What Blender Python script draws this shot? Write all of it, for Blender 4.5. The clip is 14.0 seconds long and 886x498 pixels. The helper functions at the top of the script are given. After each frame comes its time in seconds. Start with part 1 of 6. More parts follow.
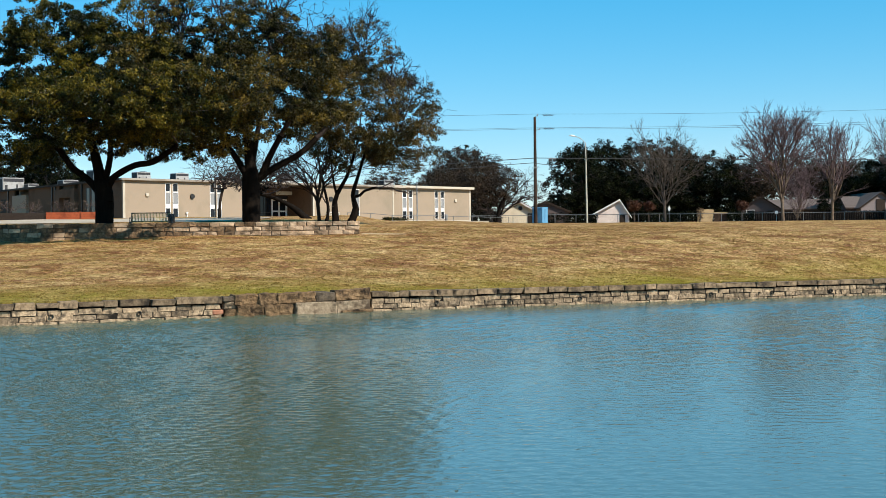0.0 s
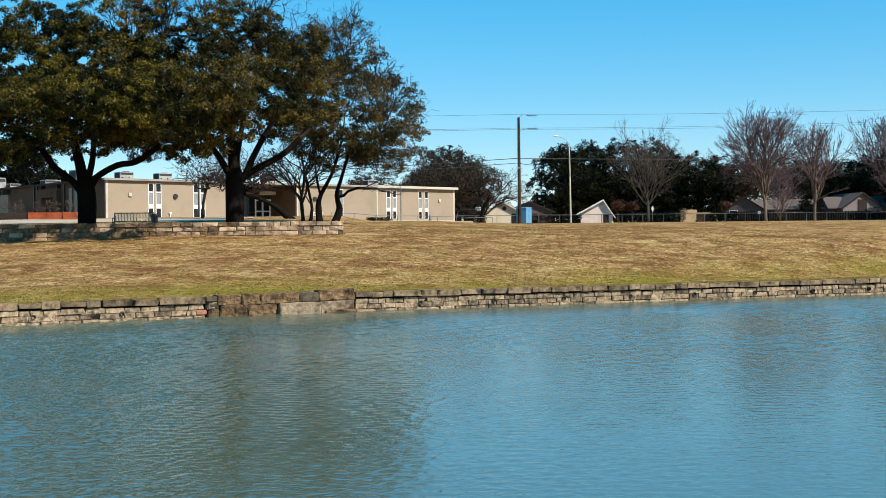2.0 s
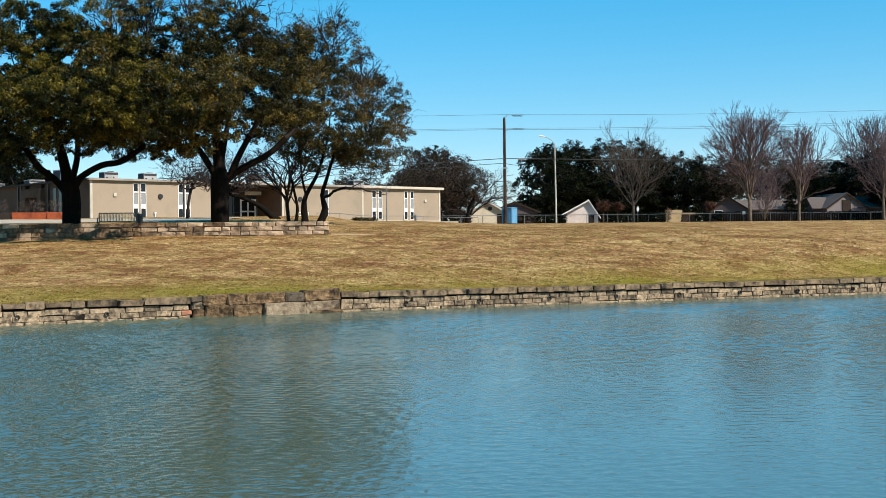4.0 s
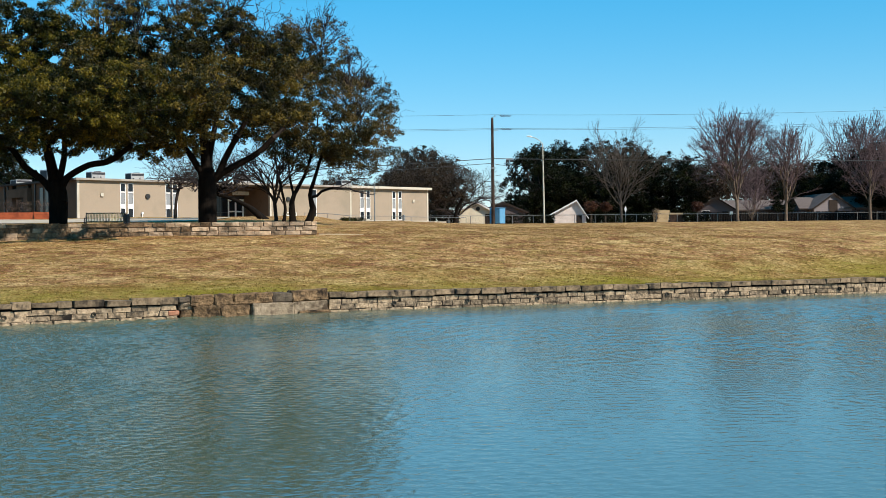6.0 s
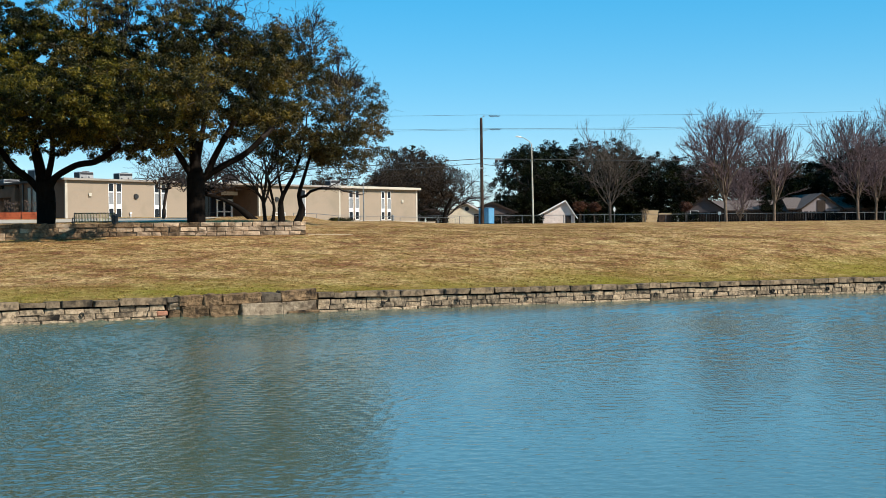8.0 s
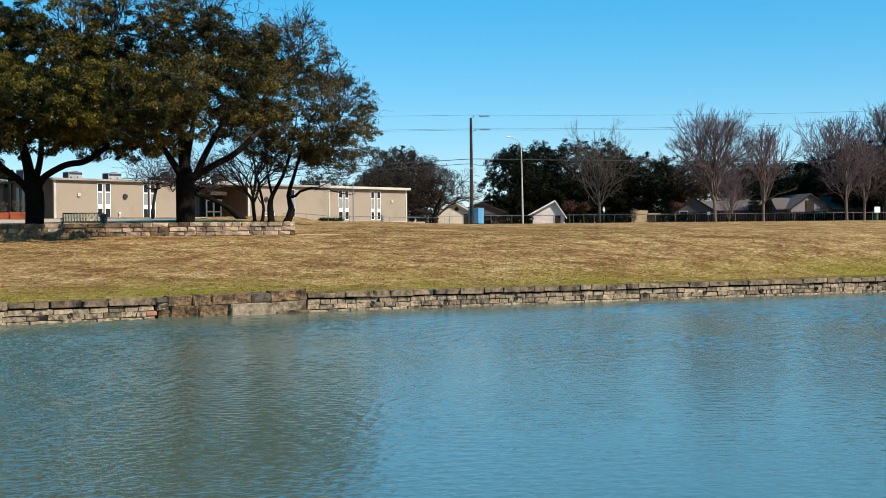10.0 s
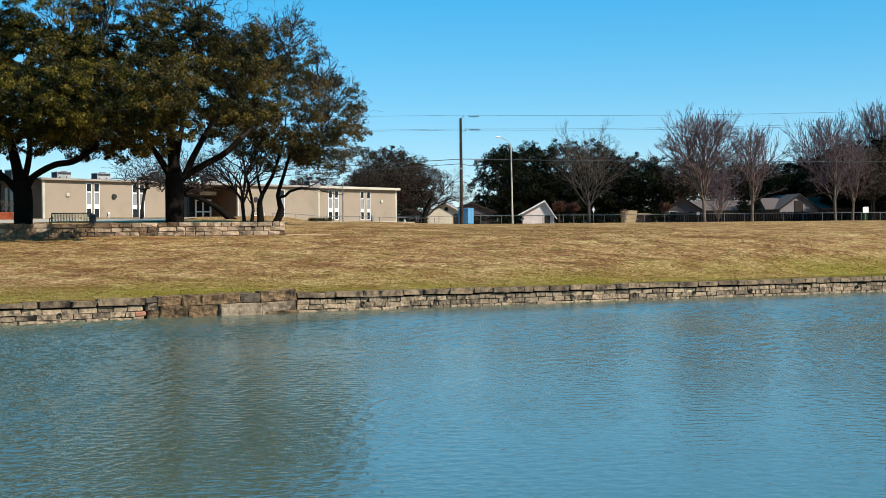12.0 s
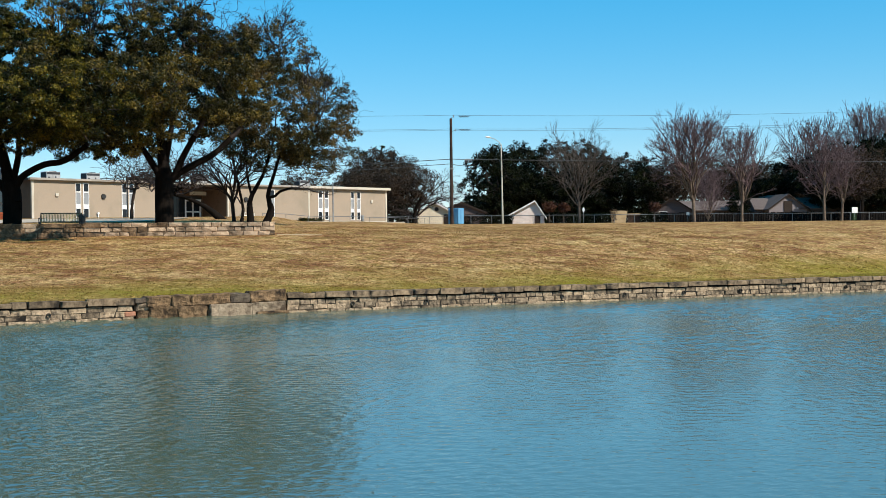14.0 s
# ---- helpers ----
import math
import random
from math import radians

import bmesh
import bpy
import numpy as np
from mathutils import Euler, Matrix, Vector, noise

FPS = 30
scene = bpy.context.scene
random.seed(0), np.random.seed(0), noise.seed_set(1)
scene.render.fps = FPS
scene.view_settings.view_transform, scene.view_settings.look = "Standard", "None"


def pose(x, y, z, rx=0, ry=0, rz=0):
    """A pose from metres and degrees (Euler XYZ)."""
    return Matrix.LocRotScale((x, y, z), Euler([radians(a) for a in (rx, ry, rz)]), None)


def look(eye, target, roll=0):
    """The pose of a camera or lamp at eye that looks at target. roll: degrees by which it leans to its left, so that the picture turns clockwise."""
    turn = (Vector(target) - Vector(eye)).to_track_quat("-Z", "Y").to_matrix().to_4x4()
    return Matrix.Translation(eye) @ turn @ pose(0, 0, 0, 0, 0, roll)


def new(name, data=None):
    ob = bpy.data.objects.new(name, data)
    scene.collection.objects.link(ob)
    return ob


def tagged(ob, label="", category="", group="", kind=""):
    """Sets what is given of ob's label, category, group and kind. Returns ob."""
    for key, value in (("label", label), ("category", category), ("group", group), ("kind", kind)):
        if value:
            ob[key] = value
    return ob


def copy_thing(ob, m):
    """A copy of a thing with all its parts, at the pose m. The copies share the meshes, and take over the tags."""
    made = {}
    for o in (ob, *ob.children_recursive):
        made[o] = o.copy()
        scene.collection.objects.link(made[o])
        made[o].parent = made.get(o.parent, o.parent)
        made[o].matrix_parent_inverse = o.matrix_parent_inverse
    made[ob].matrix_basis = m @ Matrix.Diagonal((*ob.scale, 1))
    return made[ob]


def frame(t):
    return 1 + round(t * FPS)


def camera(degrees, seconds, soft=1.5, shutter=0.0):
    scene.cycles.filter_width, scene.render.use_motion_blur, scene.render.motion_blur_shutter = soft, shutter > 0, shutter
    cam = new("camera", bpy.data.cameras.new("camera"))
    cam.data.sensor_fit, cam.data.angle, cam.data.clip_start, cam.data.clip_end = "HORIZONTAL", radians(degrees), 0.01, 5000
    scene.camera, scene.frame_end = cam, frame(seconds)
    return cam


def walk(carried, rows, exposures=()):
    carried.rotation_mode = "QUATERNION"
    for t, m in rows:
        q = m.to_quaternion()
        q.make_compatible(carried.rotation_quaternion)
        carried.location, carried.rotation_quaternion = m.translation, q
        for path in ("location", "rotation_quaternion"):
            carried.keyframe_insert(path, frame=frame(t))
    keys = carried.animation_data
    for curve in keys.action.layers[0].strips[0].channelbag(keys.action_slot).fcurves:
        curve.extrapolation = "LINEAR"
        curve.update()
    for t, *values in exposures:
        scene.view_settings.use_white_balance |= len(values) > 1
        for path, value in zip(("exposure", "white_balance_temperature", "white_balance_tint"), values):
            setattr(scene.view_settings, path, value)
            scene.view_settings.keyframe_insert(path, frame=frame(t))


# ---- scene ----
# A park pond seen from its near bank: the camera stands still and pans slowly to the right.
cam = camera(40.0, 14.0, soft=0.7)
EYE, PITCH, ROLL = 2.4, -0.35, 0.6
TURNS = [
    (0.0, 0.0), (0.5, -0.195), (1.0, -0.388), (1.5, -0.574), (2.0, -0.756), (2.5, -0.930), (3.0, -1.104),
    (4.2, -1.491), (5.5, -1.853), (6.0, -1.996), (6.5, -2.128), (7.0, -2.258), (7.5, -2.383), (8.0, -2.512),
    (9.3, -2.825), (10.5, -3.120), (11.0, -3.241), (11.5, -3.361), (12.0, -3.480), (12.5, -3.597), (13.0, -3.714), (13.5, -3.829), (14.0, -3.941),
]
walk(cam, [(t, pose(0, 0, EYE, 90 + PITCH, ROLL, yaw)) for t, yaw in TURNS], exposures=[(0.0, 0.67, 6340, 10), (5.5, 0.64, 6240, 10), (14.0, 0.60, 6150, 10)])

# ---------------------------------------------------------------- daylight
SUN_ELEVATION, SUN_AZIMUTH = 41.0, 127.0      # degrees; azimuth clockwise from the view's first direction
world = bpy.data.worlds.new("clear_sky")
scene.world = world
world.use_nodes = True
wn, wl = world.node_tree.nodes, world.node_tree.links
sky = wn.new("ShaderNodeTexSky")
sky.sky_type = "NISHITA"
sky.sun_disc = False
sky.sun_elevation, sky.sun_rotation = radians(SUN_ELEVATION), radians(SUN_AZIMUTH)
sky.air_density, sky.dust_density, sky.ozone_density = 1.0, 0.0, 6.0
sky.altitude = 600
tone = wn.new("ShaderNodeHueSaturation")
tone.inputs["Saturation"].default_value = 2.15
tone.inputs["Hue"].default_value = 0.489
tone.inputs["Value"].default_value = 1.70
even = wn.new("ShaderNodeGamma")
even.inputs["Gamma"].default_value = 0.45
wl.new(sky.outputs["Color"], even.inputs["Color"])
wl.new(even.outputs["Color"], tone.inputs["Color"])
wl.new(tone.outputs["Color"], wn["Background"].inputs["Color"])
wn["Background"].inputs["Strength"].default_value = 0.15
az, el = radians(SUN_AZIMUTH), radians(SUN_ELEVATION)
sun_way = Vector((math.sin(az) * math.cos(el), math.cos(az) * math.cos(el), math.sin(el)))
sun_lamp = bpy.data.lights.new("sun", "SUN")
sun_lamp.energy, sun_lamp.angle, sun_lamp.color = 4.8, radians(0.5), (1.0, 0.895, 0.76)
sun = new("sun", sun_lamp)
sun.matrix_world = look(sun_way * 100, (0, 0, 0))


# ---------------------------------------------------------------- materials
def material(name):
    m = bpy.data.materials.new(name)
    m.use_nodes = True
    nt = m.node_tree
    return m, nt.nodes, nt.links, nt.nodes["Principled BSDF"]


def noise_node(n, l, scale, detail=6, rough=0.6, stretch=None, w=0.0):
    geo = n.new("ShaderNodeNewGeometry")
    tex = n.new("ShaderNodeTexNoise")
    tex.inputs["Scale"].default_value, tex.inputs["Detail"].default_value = scale, detail
    tex.inputs["Roughness"].default_value, tex.inputs["Distortion"].default_value = rough, w
    if stretch:
        mp = n.new("ShaderNodeMapping")
        mp.inputs["Scale"].default_value = stretch[:3]
        if len(stretch) > 3:
            mp.inputs["Rotation"].default_value = (0, 0, radians(stretch[3]))
        l.new(geo.outputs["Position"], mp.inputs["Vector"])
        l.new(mp.outputs["Vector"], tex.inputs["Vector"])
    else:
        l.new(geo.outputs["Position"], tex.inputs["Vector"])
    return tex.outputs["Fac"]


def ramp(n, l, fac, *stops):
    r = n.new("ShaderNodeValToRGB")
    while len(r.color_ramp.elements) < len(stops):
        r.color_ramp.elements.new(0.5)
    for e, (at, col) in zip(r.color_ramp.elements, stops):
        e.position, e.color = at, (*col, 1) if len(col) == 3 else col
    l.new(fac, r.inputs["Fac"])
    return r.outputs["Color"]


def blend(n, l, fac, a, b, mode="MIX"):
    mx = n.new("ShaderNodeMix")
    mx.data_type, mx.blend_type = "RGBA", mode
    for socket, value in ((mx.inputs["Factor"], fac), (mx.inputs[6], a), (mx.inputs[7], b)):
        if isinstance(value, (int, float)):
            socket.default_value = value
        elif isinstance(value, tuple):
            socket.default_value = (*value, 1)
        else:
            l.new(value, socket)
    return mx.outputs[2]


def bump(n, l, p, fac, strength, distance):
    b = n.new("ShaderNodeBump")
    b.inputs["Strength"].default_value, b.inputs["Distance"].default_value = strength, distance
    l.new(fac, b.inputs["Height"])
    l.new(b.outputs["Normal"], p.inputs["Normal"])
    return b


def surface(name, c1, c2, scale=4.0, rough=0.8, stain=None, stain_scale=0.6, bumps=0.3, depth=0.01, metal=0.0, vary=None, spec=0.1, stretch=None, uneven=1.0):
    """A worn surface: a fine grain between two colours, wider stains, relief; vary: 'object' or 'island' shifts the tone from piece to piece."""
    m, n, l, p = material(name)
    fac = noise_node(n, l, scale, 8, 0.65, stretch)
    col = ramp(n, l, fac, (0.3, c1), (0.7, c2))
    if stain:
        wide = noise_node(n, l, stain_scale, 5, 0.6)
        mask = ramp(n, l, wide, (0.48, (0, 0, 0)), (0.66, (1, 1, 1)))
        col = blend(n, l, mask, col, stain)
    if vary:
        if vary == "object":
            rnd = n.new("ShaderNodeObjectInfo").outputs["Random"]
        else:
            rnd = n.new("ShaderNodeNewGeometry").outputs["Random Per Island"]
        shade = ramp(n, l, rnd, (0.0, (0.36, 0.35, 0.34)), (0.35, (0.82, 0.80, 0.77)), (0.7, (1.05, 1.0, 0.93)), (1.0, (1.3, 1.24, 1.15)))
        col = blend(n, l, uneven, col, shade, "MULTIPLY")
    l.new(col, p.inputs["Base Color"])
    p.inputs["Roughness"].default_value, p.inputs["Metallic"].default_value = rough, metal
    p.inputs["Specular IOR Level"].default_value = spec
    if bumps:
        bump(n, l, p, fac, bumps, depth)
    return m


def leaf_material(name, dark, mid, warm, translucent=0.18, gloss=0.13):
    m, n, l, p = material(name)
    rnd = n.new("ShaderNodeNewGeometry").outputs["Random Per Island"]
    wide = noise_node(n, l, 0.45, 3)
    add = n.new("ShaderNodeMath")
    add.operation = "MULTIPLY_ADD"
    l.new(rnd, add.inputs[0])
    add.inputs[1].default_value = 0.55
    sub = n.new("ShaderNodeMath")
    sub.operation = "MULTIPLY_ADD"
    l.new(wide, sub.inputs[0])
    sub.inputs[1].default_value, sub.inputs[2].default_value = 2.3, -0.95
    l.new(sub.outputs[0], add.inputs[2])
    col = ramp(n, l, add.outputs[0], (0.1, dark), (0.5, mid), (0.85, warm))
    l.new(col, p.inputs["Base Color"])
    p.inputs["Roughness"].default_value = 0.42
    p.inputs["Specular IOR Level"].default_value = gloss
    tr = n.new("ShaderNodeBsdfTranslucent")
    l.new(col, tr.inputs["Color"])
    mx = n.new("ShaderNodeMixShader")
    mx.inputs[0].default_value = translucent
    l.new(p.outputs[0], mx.inputs[1])
    l.new(tr.outputs[0], mx.inputs[2])
    l.new(mx.outputs[0], n["Material Output"].inputs["Surface"])
    return m


M = {}
M["stone"] = surface("weathered_limestone", (0.125, 0.092, 0.060), (0.44, 0.345, 0.235), 9.0, 0.9, (0.075, 0.062, 0.046), 5.5, 1.0, 0.06, vary="object", uneven=0.9)
M["stone_rest"] = surface("weathered_limestone_far", (0.125, 0.092, 0.060), (0.44, 0.345, 0.235), 9.0, 0.9, (0.075, 0.062, 0.046), 5.5, 1.0, 0.06, vary="island", uneven=0.9)
M["cap"] = surface("lichened_cap_stone", (0.085, 0.061, 0.038), (0.310, 0.232, 0.148), 7.0, 0.92, (0.036, 0.030, 0.024), 2.6, 1.0, 0.04, vary="object", uneven=0.65)
M["block"] = surface("rough_sandstone", (0.060, 0.038, 0.020), (0.270, 0.178, 0.098), 6.5, 0.92, (0.020, 0.015, 0.011), 2.4, 1.0, 0.10, vary="object", uneven=0.5)
M["block_dark"] = surface("dark_sandstone", (0.0231, 0.0198, 0.0172), (0.1254, 0.1023, 0.0759), 3.6, 0.92, (0.0528, 0.0396, 0.0277), 1.6, 1.0, 0.06, vary="object")
M["block_pale"] = surface("pale_sandstone", (0.135, 0.100, 0.064), (0.325, 0.255, 0.172), 6.0, 0.92, (0.070, 0.050, 0.033), 2.6, 1.0, 0.07)
M["brick_red"] = surface("red_stone", (0.2178, 0.0924, 0.0528), (0.3168, 0.1584, 0.099), 8.0, 0.9, None, 1, 0.5, 0.02)
M["mortar_pale"] = surface("earthy_mortar", (0.0165, 0.0139, 0.0106), (0.0462, 0.0376, 0.0284), 11.0, 0.95, (0.0099, 0.0086, 0.0073), 1.7, 0.6, 0.02)
M["mortar"] = surface("dark_joint", (0.033, 0.0297, 0.0251), (0.0792, 0.0693, 0.0561), 9.0, 0.95, (0.0198, 0.0185, 0.0158), 1.5, 0.6, 0.02)
# shade of the wall's gaps, put into a near-black colour
M["gap_shade"] = surface("shade_black_gap", (0.0079, 0.0073, 0.0059), (0.0198, 0.0172, 0.0145), 8.0, 0.95, None, 1, 0.3, 0.02)
M["ledge"] = surface("terrace_stone", (0.360, 0.245, 0.155), (0.590, 0.445, 0.300), 6.0, 0.9, (0.150, 0.105, 0.066), 1.8, 1.0, 0.05, vary="object", uneven=0.45)
# brown lichened stone, darkened further for the shade of the oaks
M["ledge_lichen_shade"] = surface("lichened_shade_dark_stone", (0.085, 0.054, 0.030), (0.290, 0.195, 0.115), 7.0, 0.92, (0.055, 0.040, 0.026), 2.2, 1.0, 0.05, vary="object", uneven=0.6)
M["ledge_joint"] = surface("terrace_mortar", (0.080, 0.056, 0.036), (0.150, 0.110, 0.074), 9.0, 0.95, (0.132, 0.0924, 0.0594), 1.6, 0.6, 0.02)
# far darker than bare bark: the crowns' shade is part of this colour
M["bark"] = surface("crown_shaded_oak_bark", (0.004, 0.0033, 0.0026), (0.0145, 0.0112, 0.0086), 6.0, 0.95, (0.0092, 0.0073, 0.0059), 1.2, 1.0, 0.05, stretch=(1, 1, 0.25), spec=0.05)
M["bark_pale"] = surface("grey_bark", (0.0561, 0.0462, 0.0383), (0.1155, 0.0957, 0.0792), 6.0, 0.95, (0.0594, 0.0462, 0.0363), 1.2, 0.6, 0.03, stretch=(1, 1, 0.3))
M["twig"] = surface("reddish_twigs", (0.068, 0.047, 0.050), (0.150, 0.108, 0.108), 3.0, 0.9, None, 1, 0)
M["twig_dark"] = surface("dark_twigs", (0.0198, 0.0145, 0.0119), (0.0462, 0.033, 0.0264), 3.0, 0.9, None, 1, 0)
M["leaf_green"] = leaf_material("live_oak_leaves", (0.0065, 0.0078, 0.0018), (0.025, 0.0275, 0.0038), (0.142, 0.108, 0.0115))
M["leaf_olive"] = leaf_material("olive_oak_leaves", (0.0065, 0.0076, 0.0026), (0.031, 0.029, 0.0068), (0.155, 0.108, 0.019))
M["leaf_brown"] = leaf_material("browning_oak_leaves", (0.0132, 0.0139, 0.0046), (0.0581, 0.0488, 0.0139), (0.1386, 0.0891, 0.0251))
# evergreen leaves with the crowns' inner shade mixed into the colour
M["leaf_dark"] = leaf_material("shade_dark_evergreen_leaves", (0.0012, 0.0019, 0.0009), (0.0044, 0.0066, 0.0021), (0.0165, 0.0185, 0.0055), 0.03, 0.04)
M["leaf_far"] = leaf_material("far_wood_leaves", (0.014, 0.0115, 0.0075), (0.036, 0.026, 0.0168), (0.074, 0.050, 0.031), 0.08, 0.05)
M["leaf_red"] = leaf_material("rust_leaves", (0.0231, 0.0092, 0.0059), (0.0561, 0.0211, 0.0119), (0.0924, 0.0429, 0.0211))
M["dry_stalk"] = leaf_material("dry_stalks", (0.0396, 0.0264, 0.0172), (0.099, 0.066, 0.0409), (0.1782, 0.1254, 0.0792))
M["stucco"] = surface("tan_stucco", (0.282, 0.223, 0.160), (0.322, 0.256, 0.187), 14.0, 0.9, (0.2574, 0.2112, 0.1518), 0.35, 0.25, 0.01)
# darker copy of the tan stucco, for walls turned from the sun
M["stucco_shade"] = surface("shade_browned_stucco", (0.105, 0.064, 0.040), (0.135, 0.086, 0.055), 12.0, 0.9, (0.085, 0.053, 0.033), 0.4, 0.25, 0.01)
M["white_paint"] = surface("white_paint", (0.74, 0.72, 0.68), (0.82, 0.80, 0.77), 9.0, 0.6, (0.64, 0.61, 0.56), 0.9, 0.1, 0.004)
M["cream_paint"] = surface("cream_paint", (0.462, 0.4158, 0.33), (0.5016, 0.4554, 0.3696), 6.0, 0.75, (0.4092, 0.363, 0.2838), 0.5, 0.15, 0.006)
M["pink_paint"] = surface("pale_pink_paint", (0.70, 0.60, 0.53), (0.78, 0.68, 0.61), 6.0, 0.75, (0.62, 0.52, 0.45), 0.5, 0.15, 0.006)
M["house_cream"] = surface("pale_cream_siding", (0.62, 0.54, 0.40), (0.70, 0.62, 0.47), 6.0, 0.8, (0.55, 0.47, 0.34), 0.5, 0.2, 0.008)
M["lamp_paint"] = surface("aged_cream_enamel", (0.40, 0.37, 0.29), (0.50, 0.47, 0.38), 6.0, 0.5, (0.32, 0.29, 0.22), 0.8, 0.1, 0.003)
M["bark_fine"] = surface("oak_twig_bark", (0.020, 0.016, 0.0145), (0.062, 0.050, 0.046), 6.0, 0.9, None, 1, 0, spec=0.1)
M["bark_tan"] = surface("tan_winter_bark", (0.090, 0.066, 0.048), (0.195, 0.150, 0.110), 6.0, 0.95, (0.060, 0.044, 0.034), 1.2, 0.6, 0.03, stretch=(1, 1, 0.3))
M["ochre_render"] = surface("ochre_render", (0.3036, 0.2244, 0.1254), (0.3564, 0.2706, 0.1584), 5.0, 0.85, (0.264, 0.1914, 0.1056), 0.8, 0.2, 0.01)
M["fascia"] = surface("roof_edge_metal", (0.2904, 0.2574, 0.2112), (0.3432, 0.3036, 0.2574), 5.0, 0.6, (0.2376, 0.2046, 0.165), 0.7, 0.1, 0.004, metal=0.2)
M["gravel_roof"] = surface("gravel_roof", (0.1848, 0.1716, 0.1551), (0.2772, 0.2574, 0.231), 20.0, 0.95, None, 1, 0.4, 0.02)
M["shingle"] = surface("grey_shingles", (0.092, 0.074, 0.066), (0.140, 0.115, 0.102), 6.0, 0.92, (0.100, 0.080, 0.068), 0.5, 0.4, 0.02, stretch=(1, 1, 4), spec=0.05)
M["shingle_brown"] = surface("brown_shingles", (0.0495, 0.0376, 0.0297), (0.0858, 0.066, 0.0528), 6.0, 0.92, (0.099, 0.0759, 0.0594), 0.5, 0.4, 0.02, stretch=(1, 1, 4))
# both sidings are darkened to take in the shade around the houses
M["shade_grey_siding"] = surface("shade_grey_siding", (0.080, 0.064, 0.062), (0.104, 0.085, 0.082), 3.0, 0.85, None, 1, 0.3, 0.02, stretch=(0.2, 0.2, 8))
M["shade_blue_siding"] = surface("shade_blue_grey_siding", (0.165, 0.145, 0.145), (0.21, 0.185, 0.185), 3.0, 0.85, None, 1, 0.3, 0.02, stretch=(0.2, 0.2, 8))
M["brick_wall"] = surface("orange_brick", (0.2178, 0.0891, 0.0495), (0.2904, 0.132, 0.0792), 9.0, 0.9, (0.1914, 0.0792, 0.0462), 0.6, 0.4, 0.01)
M["dark_metal"] = surface("black_powder_coat", (0.0119, 0.0112, 0.0106), (0.0231, 0.0218, 0.0198), 12.0, 0.45, None, 1, 0.1, 0.002, spec=0.5)
# black slats given a yellowish base colour in place of sunlight
M["sunlit_slat"] = surface("sun_yellowed_bench_slats", (0.22, 0.185, 0.07), (0.40, 0.34, 0.14), 10.0, 0.5, (0.033, 0.0297, 0.0198), 2.0, 0.1, 0.002, spec=0.5)
M["galvanised"] = surface("galvanised_steel", (0.2376, 0.2442, 0.2442), (0.33, 0.3366, 0.3366), 8.0, 0.45, (0.198, 0.198, 0.1914), 1.5, 0.1, 0.002, metal=0.7)
M["fence_steel"] = surface("dull_fence_steel", (0.132, 0.1386, 0.1386), (0.2046, 0.2112, 0.2112), 8.0, 0.5, None, 1.5, 0.1, 0.002, metal=0.5)
M["net_wire"] = surface("tarnished_wire", (0.0396, 0.0396, 0.0396), (0.066, 0.066, 0.066), 8.0, 0.7, None, 1.5, 0, spec=0.1)
M["pole_wood"] = surface("creosoted_pole", (0.0337, 0.0206, 0.0143), (0.0673, 0.0436, 0.0317), 5.0, 0.9, (0.0238, 0.0158, 0.0119), 0.9, 0.5, 0.01, stretch=(1, 1, 0.1))
M["cable"] = surface("weathered_cable", (0.0396, 0.0429, 0.0429), (0.0726, 0.0759, 0.0759), 4.0, 0.7, None, 1, 0)
M["blue_plastic"] = surface("pale_blue_plastic", (0.1056, 0.2772, 0.4356), (0.132, 0.3102, 0.4752), 5.0, 0.5, (0.0924, 0.2508, 0.396), 0.8, 0.1, 0.004)
M["green_metal"] = surface("green_enamel", (0.016, 0.034, 0.014), (0.026, 0.048, 0.02), 6.0, 0.5, None, 1, 0.1, 0.003)
M["red_wood"] = surface("red_stained_boards", (0.2376, 0.0561, 0.0231), (0.33, 0.0858, 0.0363), 6.0, 0.8, (0.1782, 0.0429, 0.0198), 1.2, 0.3, 0.01, stretch=(0.3, 0.3, 5))
M["concrete"] = surface("pale_concrete", (0.350, 0.285, 0.205), (0.440, 0.365, 0.270), 3.0, 0.92, (0.280, 0.225, 0.160), 0.35, 0.3, 0.01)
M["asphalt"] = surface("street_asphalt", (0.0264, 0.0264, 0.0277), (0.0462, 0.0449, 0.0436), 8.0, 0.9, None, 1, 0.2, 0.01)
M["soil"] = surface("bed_soil", (0.0396, 0.0264, 0.0172), (0.0792, 0.0528, 0.033), 10.0, 0.95, None, 1, 0.5, 0.02)
M["curtain"] = surface("pale_blind", (0.1848, 0.1914, 0.1914), (0.264, 0.2706, 0.2706), 6.0, 0.8, None, 1, 0, stretch=(6, 6, 0.2))
M["shade_box"] = surface("unit_cabinet", (0.3036, 0.297, 0.2838), (0.363, 0.3564, 0.3366), 7.0, 0.55, (0.2376, 0.2277, 0.2112), 1.0, 0.1, 0.004)
M["unit_side"] = surface("unit_coil_guard", (0.0231, 0.0231, 0.0251), (0.0594, 0.0594, 0.0627), 14.0, 0.6, None, 1, 0.3, 0.01, stretch=(6, 6, 0.3))
M["brown_door"] = surface("dark_brown_door", (0.0231, 0.0165, 0.0132), (0.0396, 0.0297, 0.0231), 6.0, 0.6, None, 1, 0.1, 0.003)
# boards this black stand for the shade along the gardens
M["shade_fence_board"] = surface("shade_black_boards", (0.0033, 0.003, 0.0026), (0.0079, 0.0066, 0.0059), 4.0, 0.9, (0.0026, 0.0023, 0.002), 0.8, 0.3, 0.01, vary="island", stretch=(3, 3, 0.4), spec=0.05)


KINK = Vector((-2.5, 42.5))                 # where the bank wall changes its direction
